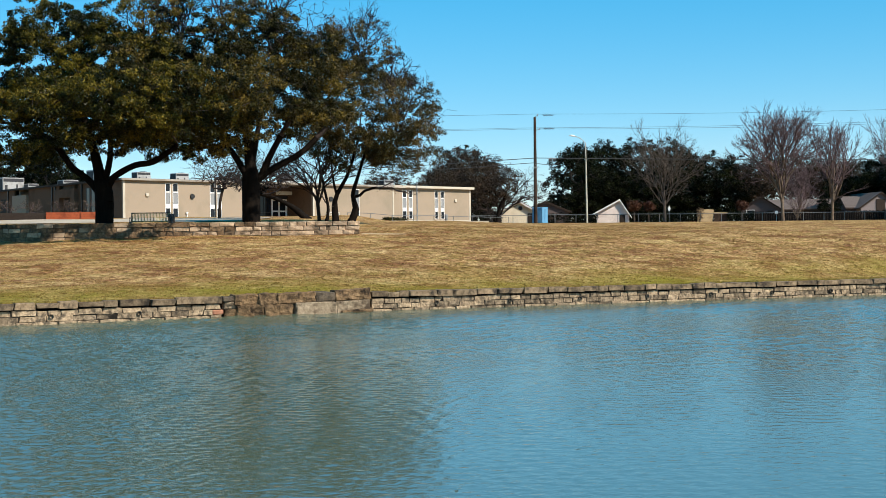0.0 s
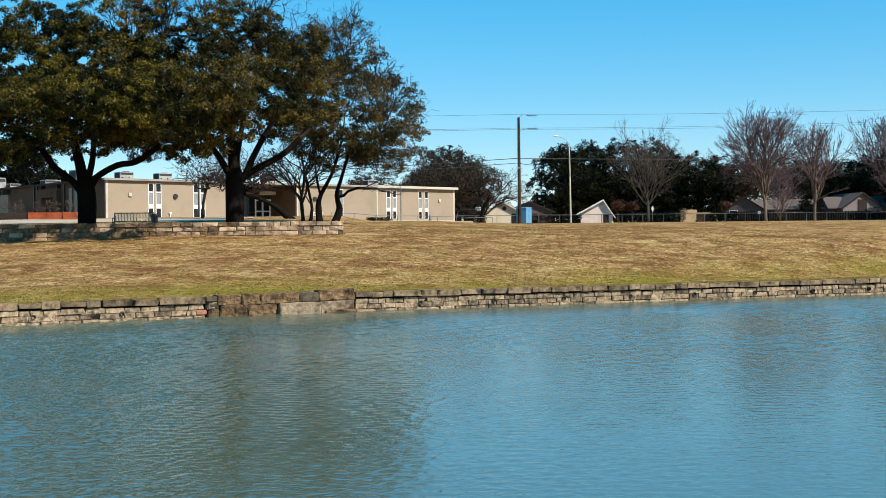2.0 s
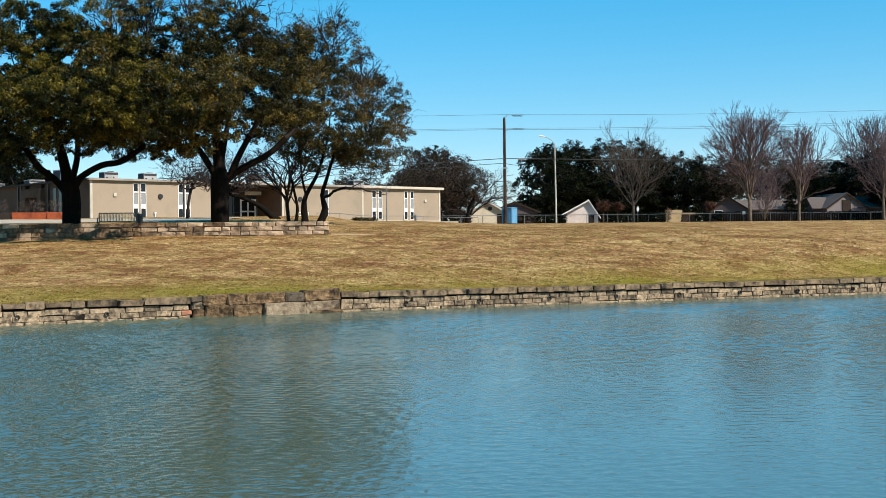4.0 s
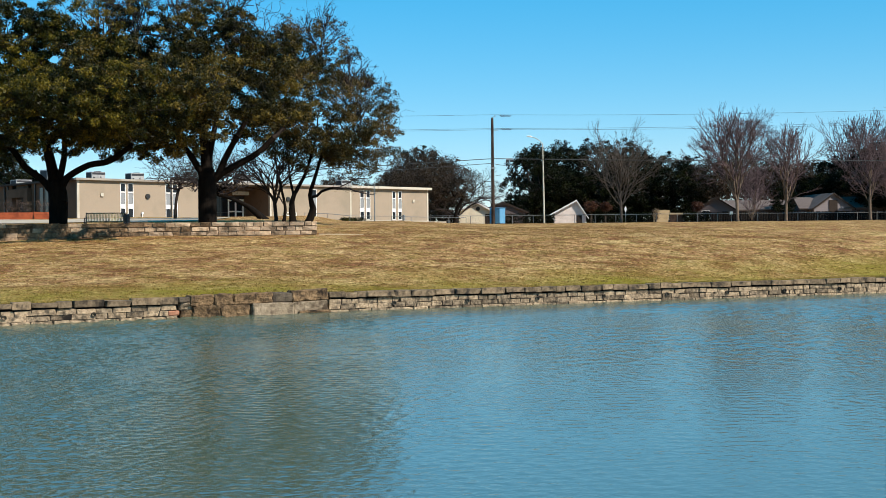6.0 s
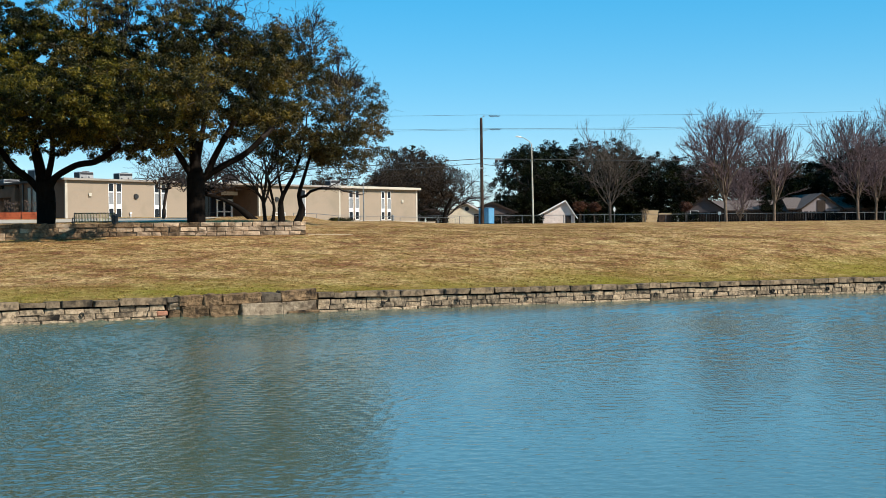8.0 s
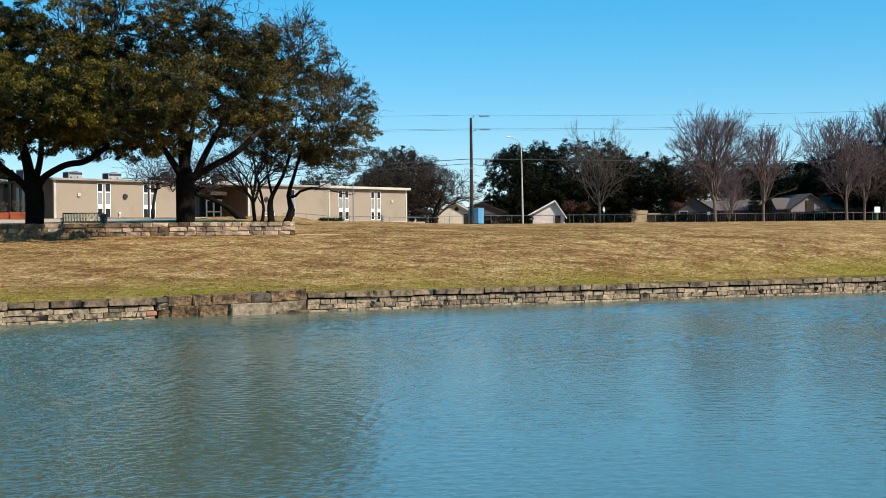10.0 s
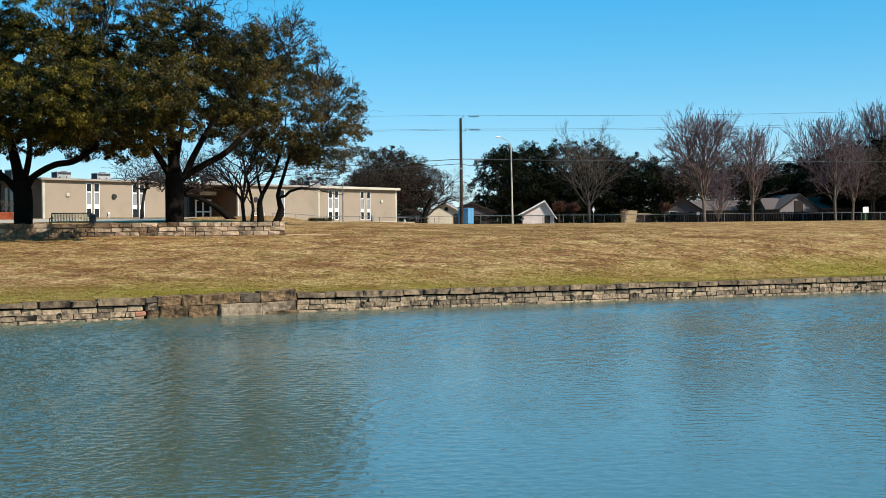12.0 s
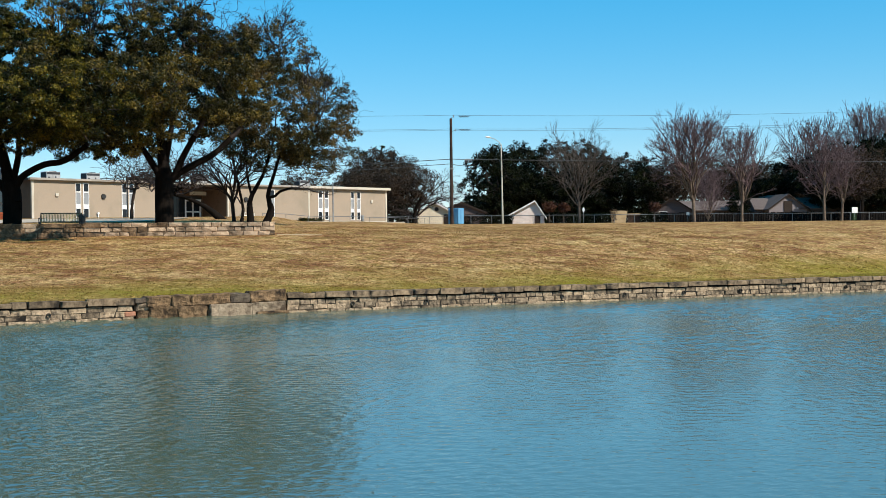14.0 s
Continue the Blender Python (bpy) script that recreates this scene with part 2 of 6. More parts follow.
BANK_NORMAL = Vector((-0.423, 0.906))       # away from the water
LEFT_ANGLE, RIGHT_ANGLE = 29.5, 21.5


def glass_material():
    m, n, l, p = material("dark_window_glass")
    p.inputs["Base Color"].default_value = (0.012, 0.014, 0.018, 1)
    p.inputs["Roughness"].default_value = 0.06
    p.inputs["IOR"].default_value = 1.33
    bump(n, l, p, noise_node(n, l, 1.2, 2), 0.05, 0.02)
    return m


def water_material():
    m, n, l, p = material("pond_water")
    murk = noise_node(n, l, 0.07, 4, 0.6)
    col = ramp(n, l, murk, (0.3, (0.070, 0.091, 0.056)), (0.7, (0.080, 0.104, 0.066)))
    l.new(col, p.inputs["Base Color"])
    p.inputs["IOR"].default_value = 2.6
    # the chop grows finer and closer towards the windward wall
    out = n.new("ShaderNodeVectorMath")
    out.operation = "DOT_PRODUCT"
    out.inputs[1].default_value = (BANK_NORMAL.x, BANK_NORMAL.y, 0)
    l.new(n.new("ShaderNodeNewGeometry").outputs["Position"], out.inputs[0])
    fetch = n.new("ShaderNodeMath")
    fetch.operation, fetch.use_clamp = "MULTIPLY_ADD", True
    l.new(out.outputs["Value"], fetch.inputs[0])
    fetch.inputs[1].default_value, fetch.inputs[2].default_value = 1 / 28, 1.0 - KINK.dot(BANK_NORMAL) / 28
    l.new(ramp(n, l, fetch.outputs[0], (0.1, (0.11, 0.11, 0.11)), (0.55, (0.15, 0.15, 0.15)), (0.95, (0.21, 0.21, 0.21))), p.inputs["Roughness"])
    fine = noise_node(n, l, 9.5, 2, 0.45, (0.85, 1.0, 1, 12), 0.6)
    b = bump(n, l, p, fine, 1.0, 0.018)
    # wind patches: the ripples rise before the oaks and lie lower in the lee
    dot = n.new("ShaderNodeVectorMath")
    dot.operation = "DOT_PRODUCT"
    dot.inputs[1].default_value = (-0.2, -0.02, 0)
    l.new(n.new("ShaderNodeNewGeometry").outputs["Position"], dot.inputs[0])
    lee = n.new("ShaderNodeMath")
    lee.operation, lee.use_clamp = "ADD", True
    l.new(dot.outputs["Value"], lee.inputs[0])
    lee.inputs[1].default_value = 0.0
    patch = ramp(n, l, noise_node(n, l, 0.16, 3, 0.5), (0.35, (0.16, 0.16, 0.16)), (0.65, (0.42, 0.42, 0.42)))
    l.new(blend(n, l, lee.outputs[0], patch, (1.0, 1.0, 1.0)), b.inputs["Strength"])
    return m


def turf_colour(n, l):
    """Straw turf with brown bare patches, paler drifts and a moister green strip along the bank."""
    fine = noise_node(n, l, 8.0, 8, 0.8)
    tuft = noise_node(n, l, 1.3, 7, 0.75, (0.8, 1.2, 1))
    patch = noise_node(n, l, 0.55, 9, 0.76, (0.9, 1.0, 1, 25), 0.5)
    pale = noise_node(n, l, 0.6, 9, 0.78, (0.9, 1.0, 1, 20), 0.3)
    wide = noise_node(n, l, 0.09, 4, 0.6)
    straw = ramp(n, l, fine, (0.30, (0.138, 0.077, 0.031)), (0.5, (0.345, 0.209, 0.088)), (0.70, (0.61, 0.405, 0.207)))
    light = ramp(n, l, fine, (0.3, (0.27, 0.184, 0.070)), (0.7, (0.69, 0.515, 0.258)))
    brown = ramp(n, l, fine, (0.3, (0.066, 0.026, 0.0138)), (0.7, (0.255, 0.106, 0.050)))
    green = ramp(n, l, fine, (0.3, (0.066, 0.0647, 0.0066)), (0.7, (0.2112, 0.1749, 0.0238)))
    col = blend(n, l, ramp(n, l, pale, (0.46, (0, 0, 0)), (0.60, (0.85, 0.85, 0.85))), straw, light)
    col = blend(n, l, ramp(n, l, patch, (0.45, (0, 0, 0)), (0.585, (0.9, 0.9, 0.9))), col, brown)
    col = blend(n, l, ramp(n, l, tuft, (0.47, (0, 0, 0)), (0.63, (0.62, 0.62, 0.62))), col, green)
    clump = noise_node(n, l, 4.2, 9, 0.85, (1.0, 0.8, 1, 20))
    col = blend(n, l, 1.0, col, ramp(n, l, clump, (0.34, (0.24, 0.20, 0.16)), (0.5, (0.94, 0.91, 0.87)), (0.65, (1.90, 1.87, 1.80))), "MULTIPLY")
    geo = n.new("ShaderNodeNewGeometry")
    dot = n.new("ShaderNodeVectorMath")
    dot.operation = "DOT_PRODUCT"
    dot.inputs[1].default_value = (BANK_NORMAL.x, BANK_NORMAL.y, 0)
    l.new(geo.outputs["Position"], dot.inputs[0])
    off = n.new("ShaderNodeMath")
    off.operation, off.use_clamp = "MULTIPLY_ADD", True
    l.new(dot.outputs["Value"], off.inputs[0])
    off.inputs[1].default_value, off.inputs[2].default_value = -0.17, 0.17 * KINK.xy.dot(BANK_NORMAL) + 1.25
    damp = n.new("ShaderNodeMath")
    damp.operation, damp.use_clamp = "MULTIPLY", True
    l.new(off.outputs[0], damp.inputs[0])
    l.new(ramp(n, l, wide, (0.36, (0.1, 0.1, 0.1)), (0.60, (1.0, 1.0, 1.0))), damp.inputs[1])
    lush = ramp(n, l, fine, (0.3, (0.085, 0.086, 0.0070)), (0.7, (0.285, 0.245, 0.025)))
    return blend(n, l, damp.outputs[0], col, lush), fine


def lawn_material():
    m, n, l, p = material("dormant_lawn")
    col, fine = turf_colour(n, l)
    l.new(col, p.inputs["Base Color"])
    p.inputs["Roughness"].default_value = 0.95
    p.inputs["Specular IOR Level"].default_value = 0.02
    bump(n, l, p, fine, 1.0, 0.08)
    return m


def blade_material():
    m, n, l, p = material("straw_blades")
    col, fine = turf_colour(n, l)
    rnd = n.new("ShaderNodeNewGeometry").outputs["Random Per Island"]
    shade = ramp(n, l, rnd, (0.0, (0.78, 0.72, 0.66)), (0.3, (0.96, 0.93, 0.89)), (0.7, (1.16, 1.15, 1.12)), (1.0, (1.42, 1.40, 1.34)))
    col = blend(n, l, 0.35, col, (0.34, 0.222, 0.086))
    l.new(blend(n, l, 1.0, col, shade, "MULTIPLY"), p.inputs["Base Color"])
    p.inputs["Roughness"].default_value = 0.9
    p.inputs["Specular IOR Level"].default_value = 0.1
    tr = n.new("ShaderNodeBsdfTranslucent")
    l.new(p.inputs["Base Color"].links[0].from_socket, tr.inputs["Color"])
    mx = n.new("ShaderNodeMixShader")
    mx.inputs[0].default_value = 0.45
    l.new(p.outputs[0], mx.inputs[1])
    l.new(tr.outputs[0], mx.inputs[2])
    l.new(mx.outputs[0], n["Material Output"].inputs["Surface"])
    return m


M["glass"] = glass_material()
M["water"] = water_material()
M["lawn"] = lawn_material()
M["blade"] = blade_material()


# ---------------------------------------------------------------- building blocks
def box(bm, x0, x1, y0, y1, z0, z1, bevel=0.0):
    m = Matrix.Translation(((x0 + x1) / 2, (y0 + y1) / 2, (z0 + z1) / 2)) @ Matrix.Diagonal((abs(x1 - x0), abs(y1 - y0), abs(z1 - z0), 1))
    made = bmesh.ops.create_cube(bm, size=1, matrix=m)["verts"]
    if bevel:
        edges = list({e for v in made for e in v.link_edges})
        bmesh.ops.bevel(bm, geom=edges, offset=bevel, segments=1, affect="EDGES")


def rod(bm, a, b, r0, r1=None, sides=8):
    a, b = Vector(a), Vector(b)
    r1 = r0 if r1 is None else r1
    way = b - a
    m = Matrix.Translation((a + b) / 2) @ way.to_track_quat("Z", "Y").to_matrix().to_4x4()
    bmesh.ops.create_cone(bm, cap_ends=True, segments=sides, radius1=r0, radius2=r1, depth=way.length, matrix=m)


def part(name, bm, mat, parent=None, label="", kind=""):
    """Links a bmesh as one mesh object under a thing or a part."""
    me = bpy.data.meshes.new(name)
    bm.to_mesh(me)
    bm.free()
    return part_mesh(name, me, mat, parent, label, kind)


def part_mesh(name, me, mat, parent=None, label="", kind=""):
    if mat and not me.materials:
        me.materials.append(mat)
    ob = new(name, me)
    ob.parent = parent
    return tagged(ob, label, kind=kind)


def boxes(name, mat, parent, *dims, bevel=0.0, label=""):
    bm = bmesh.new()
    for d in dims:
        box(bm, *d, bevel=bevel)
    return part(name, bm, mat, parent, label)


def each(name, mat, parent, *dims, bevel=0.0, label=""):
    for d in dims:
        boxes(name, mat, parent, d, bevel=bevel, label=label)


def thing(name, m, label, category, group="", kind=""):
    ob = new(name)
    ob.matrix_world = m
    ob.empty_display_size = 0.2
    return tagged(ob, label, category, group, kind)


def mesh_from(name, verts, faces):
    """A mesh from an array of places and an array of equal-sided faces."""
    me = bpy.data.meshes.new(name)
    verts, faces = np.asarray(verts, np.float32), np.asarray(faces, np.int32)
    k = faces.shape[1]
    me.vertices.add(len(verts))
    me.vertices.foreach_set("co", verts.ravel())
    me.loops.add(faces.size)
    me.loops.foreach_set("vertex_index", faces.ravel())
    me.polygons.add(len(faces))
    me.polygons.foreach_set("loop_start", np.arange(0, faces.size, k, dtype=np.int32))
    me.update(calc_edges=True)
    me.validate()
    return me


# ---------------------------------------------------------------- the lie of the land
def bank_angle(u):
    return LEFT_ANGLE + (RIGHT_ANGLE - LEFT_ANGLE) * min(max((u + 1.5) / 3.0, 0), 1)


def bank(u, out=0.0):
    """A place on the front of the bank wall, u metres along it; out: metres towards the lawn."""
    a, b = radians(LEFT_ANGLE), radians(RIGHT_ANGLE)
    left, right = Vector((math.cos(a), math.sin(a))), Vector((math.cos(b), math.sin(b)))
    if u <= -1.5:
        p = KINK + left * u
    elif u >= 1.5:
        p = KINK + right * u
    else:
        t = (u + 1.5) / 3.0
        p = (KINK - left * 1.5).lerp(KINK, t).lerp(KINK.lerp(KINK + right * 1.5, t), t)
    c = radians(bank_angle(u))
    return p + Vector((-math.sin(c), math.cos(c))) * out


LEDGE_Y, LEDGE_END, LEDGE_TOP = 66.0, -4.5, 3.57     # the low terrace wall


def step(x, a, b):
    t = np.clip((x - a) / (b - a), 0, 1)
    return t * t * (3 - 2 * t)


def land(x, y):
    """Height of the ground, for arrays of places."""
    x, y = np.asarray(x, float), np.asarray(y, float)
    la, ra = radians(LEFT_ANGLE), radians(RIGHT_ANGLE)
    dx, dy = x - KINK.x, y - KINK.y
    s = np.minimum(-math.sin(la) * dx + math.cos(la) * dy, -math.sin(ra) * dx + math.cos(ra) * dy)
    lift = np.interp(y, [30, 45, 56, 66, 85, 100, 118, 150, 175, 400], [0.66, 1.2, 2.1, 2.92, 3.70, 4.08, 4.44, 4.70, 4.82, 4.85])
    gentle = np.interp(y, [30, 47, 56, 66, 85, 110, 150, 175, 400], [0.66, 1.3, 2.1, 2.85, 3.42, 3.9, 4.5, 4.8, 4.85])
    right = step(x / np.maximum(y, 1), -0.02, 0.09)
    top = lift + (gentle - lift) * right
    top = top - 0.22 * step(-x, 12, 24) * step(80 - y, 0, 12)
    z = 0.62 + (np.maximum(top, 0.66) - 0.62) * (1 - np.exp(-np.maximum(s, 0) / 6.5))
    terrace = np.maximum(z, np.minimum(3.27 + 0.0385 * np.maximum(y - 68, 0), 4.8))
    behind = step(y, LEDGE_Y + 0.0, LEDGE_Y + 1.2) * step(-x, -LEDGE_END + 0.2, -LEDGE_END + 3.5)
    z = z + (terrace - z) * behind
    z = z + 0.035 * np.sin(x * 0.7 + y * 0.31) * np.sin(y * 0.53 - x * 0.17) * step(s, 2, 8)
    return z


def ground_z(x, y):
    return float(land(x, y))


def on_ground(x, y, turn=0.0, size=1.0, sink=0.0):
    return pose(x, y, ground_z(x, y) - sink, 0, 0, turn) @ Matrix.Scale(size, 4)


# ---------------------------------------------------------------- ground and water
def build_ground():
    us = np.concatenate([[-2600, -1200, -600, -300, -200, -141, -139, -100, -70, -50], np.arange(-40, 62, 0.5), [65, 70, 80, 100, 130, 159, 161, 220, 300, 600, 1200, 2600]])
    ss = np.concatenate([[-2500, -1000, -400, -150, -80, -50, -40, -37.2, -36.6, -36, -30, -15, -3, -0.06, 0.0], np.arange(0.4, 62, 0.5),
                         np.arange(63, 150, 2.0), [160, 180, 220, 300, 450, 800, 1500, 2600]])
    base = np.array([bank(float(u), 0.25)[:] for u in us])
    nrm = np.array(BANK_NORMAL[:])
    xy = base[:, None, :] + ss[None, :, None] * nrm
    z = land(xy[..., 0], xy[..., 1])
    pond = (ss[None, :] < -0.01) & (ss[None, :] > -36.1) & (np.abs(us[:, None] - 10) < 150)
    z = np.where(ss[None, :] < -0.01, 0.8 + 0 * us[:, None], z)
    z = np.where(pond, -1.1, z)
    for edge, low in ((-36.6, -0.25), (-37.2, 0.3)):
        z[:, int(np.argmin(np.abs(ss - edge)))] = low
    nu, ns = len(us), len(ss)
    verts = np.concatenate([xy, z[..., None]], 2).reshape(-1, 3)
    i = np.arange(nu - 1)[:, None] * ns + np.arange(ns - 1)[None, :]
    i = i.ravel()
    me = mesh_from("ground", verts, np.stack([i, i + ns, i + ns + 1, i + 1], 1))
    me.polygons.foreach_set("use_smooth", np.ones(len(me.polygons), bool))
    ob = part_mesh("ground", me, M["lawn"])
    tagged(ob, "straw-coloured dormant lawn sloping up from the pond", "lawn", kind="structure")


def build_water():
    """Wind ripples as real relief: a fan of quads from the near bank to the wall, finest over the open pond."""
    rng = np.random.default_rng(12)
    fine = np.linspace(-23.0, 27.0, 521)
    az = np.radians(np.concatenate([[-114, -110, -104, -95, -80, -65, -50, -38, -30, -25.5], fine, [29, 33, 38, 44, 50, 53]]))
    way_x, way_y = np.sin(az), np.cos(az)
    far = np.zeros(len(az))
    kink_az = math.atan2(KINK.x, KINK.y)
    for side, angle in ((az < kink_az, LEFT_ANGLE), (az >= kink_az, RIGHT_ANGLE)):
        nx, ny = -math.sin(radians(angle)), math.cos(radians(angle))
        reach = (KINK.x * nx + KINK.y * ny) / np.maximum(way_x * nx + way_y * ny, 0.02)
        far = np.where(side, reach, far)
    far = np.minimum(far + 0.12, 140.0)
    near = 1.0 / np.maximum(way_x * BANK_NORMAL.x + way_y * BANK_NORMAL.y, 0.05)
    mid = np.maximum(10.5, near * 1.05)
    t0, t1 = np.linspace(0, 1, 13)[:-1], np.linspace(0, 1, 521)
    r = np.concatenate([near[:, None] + (mid - near)[:, None] * t0, mid[:, None] * (far / mid)[:, None] ** t1], 1)
    x, y = r * way_x[:, None], r * way_y[:, None]
    grid = r * 0.0028
    # gusts: rougher before the oaks, calmer beside them
    rough = (0.30 + 0.64 * step(-(x + 0.1 * y), 0.3, 5.0)) * (1 + 0.07 * np.clip(r - 14, 0, 30) + 0.16 * np.clip(r - 26, 0, 20))
    rough = rough * (1 + 0.25 * np.sin(0.35 * x + 0.22 * y + 1.2 * np.sin(0.21 * y)) + 0.15 * np.sin(0.9 * x - 0.5 * y + 2.0))
    z = np.zeros_like(x)
    for k in range(95):
        long = k >= 70
        wave = 0.35 * (1.1 / 0.35) ** rng.random() if long else 0.10 * (0.36 / 0.10) ** rng.random()
        heading = radians(rng.uniform(0, 360))
        steep = 0.027 * rng.uniform(0.6, 1.3)
        kx, ky = 2 * np.pi / wave * np.sin(heading), 2 * np.pi / wave * np.cos(heading)
        gust = 0.6 + 0.55 * np.sin(x * rng.uniform(0.2, 1.1) + y * rng.uniform(-0.7, 0.7) + rng.uniform(0, 6.3))
        bend = 0.9 * np.sin(1.6 * x * rng.uniform(0.4, 1) + rng.uniform(0, 6.3)) + 0.7 * np.sin(1.1 * y + rng.uniform(0, 6.3))
        phase = kx * x + ky * y + rng.uniform(0, 6.3) + bend
        shown = np.clip(wave / (3.2 * grid) - 0.4, 0, 1) * (0.55 * np.clip((r - 17) / 12, 0, 1) if long else 1.0)
        z += shown * steep * wave / (2 * np.pi) * gust * rough * (np.sin(phase) - 0.25 * np.cos(2 * phase))
    inside = ((az > radians(-22.9)) & (az < radians(26.9)))[:, None] & (np.arange(r.shape[1]) > 12)[None, :]
    z = np.where(inside, z, 0.0)
    nu, ns = r.shape
    i = (np.arange(nu - 1)[:, None] * ns + np.arange(ns - 1)[None, :]).ravel()
    me = mesh_from("water", np.stack([x, y, z], 2).reshape(-1, 3), np.stack([i, i + 1, i + ns + 1, i + ns], 1))
    me.polygons.foreach_set("use_smooth", np.ones(len(me.polygons), bool))
    tagged(part_mesh("water", me, M["water"]), "murky green pond water with wind ripples", "water", kind="structure")


# ---------------------------------------------------------------- stone pieces
def stone_meshes(name, mat, count, rough, seed):
    """Unit stones with chipped edges and uneven faces, shared by many pieces."""
    rng, out = random.Random(seed), []
    for _ in range(count):
        bm = bmesh.new()
        bmesh.ops.create_cube(bm, size=1)
        for v in bm.verts:
            v.co += Vector([rng.uniform(-rough, rough) * 0.5 for _ in range(3)])
        bmesh.ops.bevel(bm, geom=bm.edges[:], offset=0.03 + rough * 0.12, segments=1, affect="EDGES")
        for v in bm.verts:
            v.co += Vector([rng.uniform(-rough, rough) * 0.22 for _ in range(3)])
        bmesh.ops.triangulate(bm, faces=[f for f in bm.faces if len(f.verts) > 4])
        me = bpy.data.meshes.new(name)
        bm.to_mesh(me)
        bm.free()
        me.materials.append(mat)
        out.append(me)
    return out


def stone_matrix(u, length, z0, z1, proud, depth, rng):
    p = bank(u + length / 2, depth / 2 - proud)
    a = bank_angle(u + length / 2)
    return pose(p.x, p.y, (z0 + z1) / 2, rng.uniform(-1.5, 1.5), rng.uniform(-0.6, 0.6), a + rng.uniform(-1.2, 1.2)) @ Matrix.Diagonal((length, depth, z1 - z0, 1))


DRAINS = [-13.6, -10.9, -8.2] + [2.4 + 2.88 * k for k in range(10)]


def build_bank_wall():
    rng = random.Random(11)
    root = thing("retaining_wall", Matrix.Identity(4), "coursed limestone bank wall with dark overhanging capstones", "stone wall", kind="structure")
    # the joint bed behind the stones; a near-black strip holds the caps' shadow
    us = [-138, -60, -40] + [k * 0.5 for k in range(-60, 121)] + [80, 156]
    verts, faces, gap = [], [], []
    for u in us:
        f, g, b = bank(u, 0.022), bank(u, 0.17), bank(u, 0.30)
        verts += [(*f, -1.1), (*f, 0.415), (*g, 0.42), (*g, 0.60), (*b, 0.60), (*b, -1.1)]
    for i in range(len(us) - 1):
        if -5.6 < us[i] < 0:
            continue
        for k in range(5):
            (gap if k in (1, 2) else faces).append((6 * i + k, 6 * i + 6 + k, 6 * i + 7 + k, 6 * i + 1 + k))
    part_mesh("cap_recess", mesh_from("cap_recess", verts, gap), M["gap_shade"], root, "recess coloured with the shadow below the capstones")
    part_mesh("joint_bed", mesh_from("joint_bed", verts, faces), M["mortar_pale"], root, "dark mossy mortar joints")
    # near-black backing that colours in the shade between the blocks
    verts, faces = [], []
    for u in (-5.6, -5.2, -4.0, -2.5, -1.4, -0.7, 0.1):
        f, b = bank(u, 0.17), bank(u, 0.32)
        verts += [(*f, -1.1), (*f, 0.58), (*b, 0.58), (*b, -1.1)]
    for i in range(6):
        faces += [(4 * i + k, 4 * i + 4 + k, 4 * i + 5 + k, 4 * i + 1 + k) for k in range(3)]
    part_mesh("crevice", mesh_from("crevice", verts, faces), M["gap_shade"], root, "backing coloured with the shade between the displaced blocks")
    plain, cap = stone_meshes("stone", M["stone"], 22, 0.10, 3), stone_meshes("capstone", M["cap"], 16, 0.11, 4)
    rest_v, rest_f = [], []

    def put(name, meshes, m, u):
        me = rng.choice(meshes)
        if -14.5 < u < 30.5:
            ob = part_mesh(name, me, None, root)
            ob.matrix_world = m
        else:
            k = len(rest_v)
            rest_v.extend([m @ v.co for v in me.vertices])
            for f in me.polygons:
                vs = list(f.vertices)
                for j in range(1, len(vs) - 1):
                    rest_f.append((k + vs[0], k + vs[j], k + vs[j + 1]))

    courses = [(-0.32, 0.072, 0.05, 0.62), (0.086, 0.252, 0.0, 0.58), (0.266, 0.428, 0.0, 0.55), (0.486, 0.665, 0.085, 0.74)]
    for level, (z0, z1, proud, mean) in enumerate(courses):
        u = -40.0 + rng.random()
        while u < 62:
            length = mean * rng.uniform(0.55, 1.4) * (1.0 if u < 0 or level == 3 else 0.82)
            if u < -5.45 < u + length:
                length = -5.45 - u if -5.45 - u > 0.2 else length
            if not (u + length > -5.35 and u < -0.05):
                dz = rng.uniform(-0.016, 0.016) * (level > 0)
                top = z1 + (rng.uniform(-0.024, 0.028) if level == 3 else dz)
                tall = level == 1 and rng.random() < 0.08
                m = stone_matrix(u, length - rng.uniform(0.018, 0.04), z0 + (rng.uniform(-0.03, 0.012) if level == 3 else dz * 0.6), top, proud + rng.uniform(-0.02, 0.026), 0.34 if level == 3 else 0.2, rng)
                put("capstone" if level == 3 else "stone", cap if level == 3 else plain, m, u)
                if tall:
                    # a jumper: a thin levelling stone wedged on top of the course
                    m = stone_matrix(u + length * 0.1, length * 0.7, z1 + 0.002, z1 + 0.045, 0.01, 0.2, rng)
                    put("stone", plain, m, u)
            elif u < -0.05 and u + length > -5.35:
                u = -0.04
                continue
            u += length
    part_mesh("stone_run", mesh_from("stone_run", rest_v, rest_f), M["stone_rest"], root, kind="stuff")
    # the displaced blocks of an older wall
    def block(u0, u1, z0, z1, proud, mat, tilt, seed, depth=0.5, rough=0.085):
        bm = bmesh.new()
        bmesh.ops.create_cube(bm, size=1, matrix=Matrix.Diagonal((u1 - u0, depth, z1 - z0, 1)))
        bmesh.ops.bevel(bm, geom=bm.edges[:], offset=0.035, segments=1, affect="EDGES")
        bmesh.ops.subdivide_edges(bm, edges=[e for e in bm.edges if e.calc_length() > 0.12], cuts=5, use_grid_fill=True)
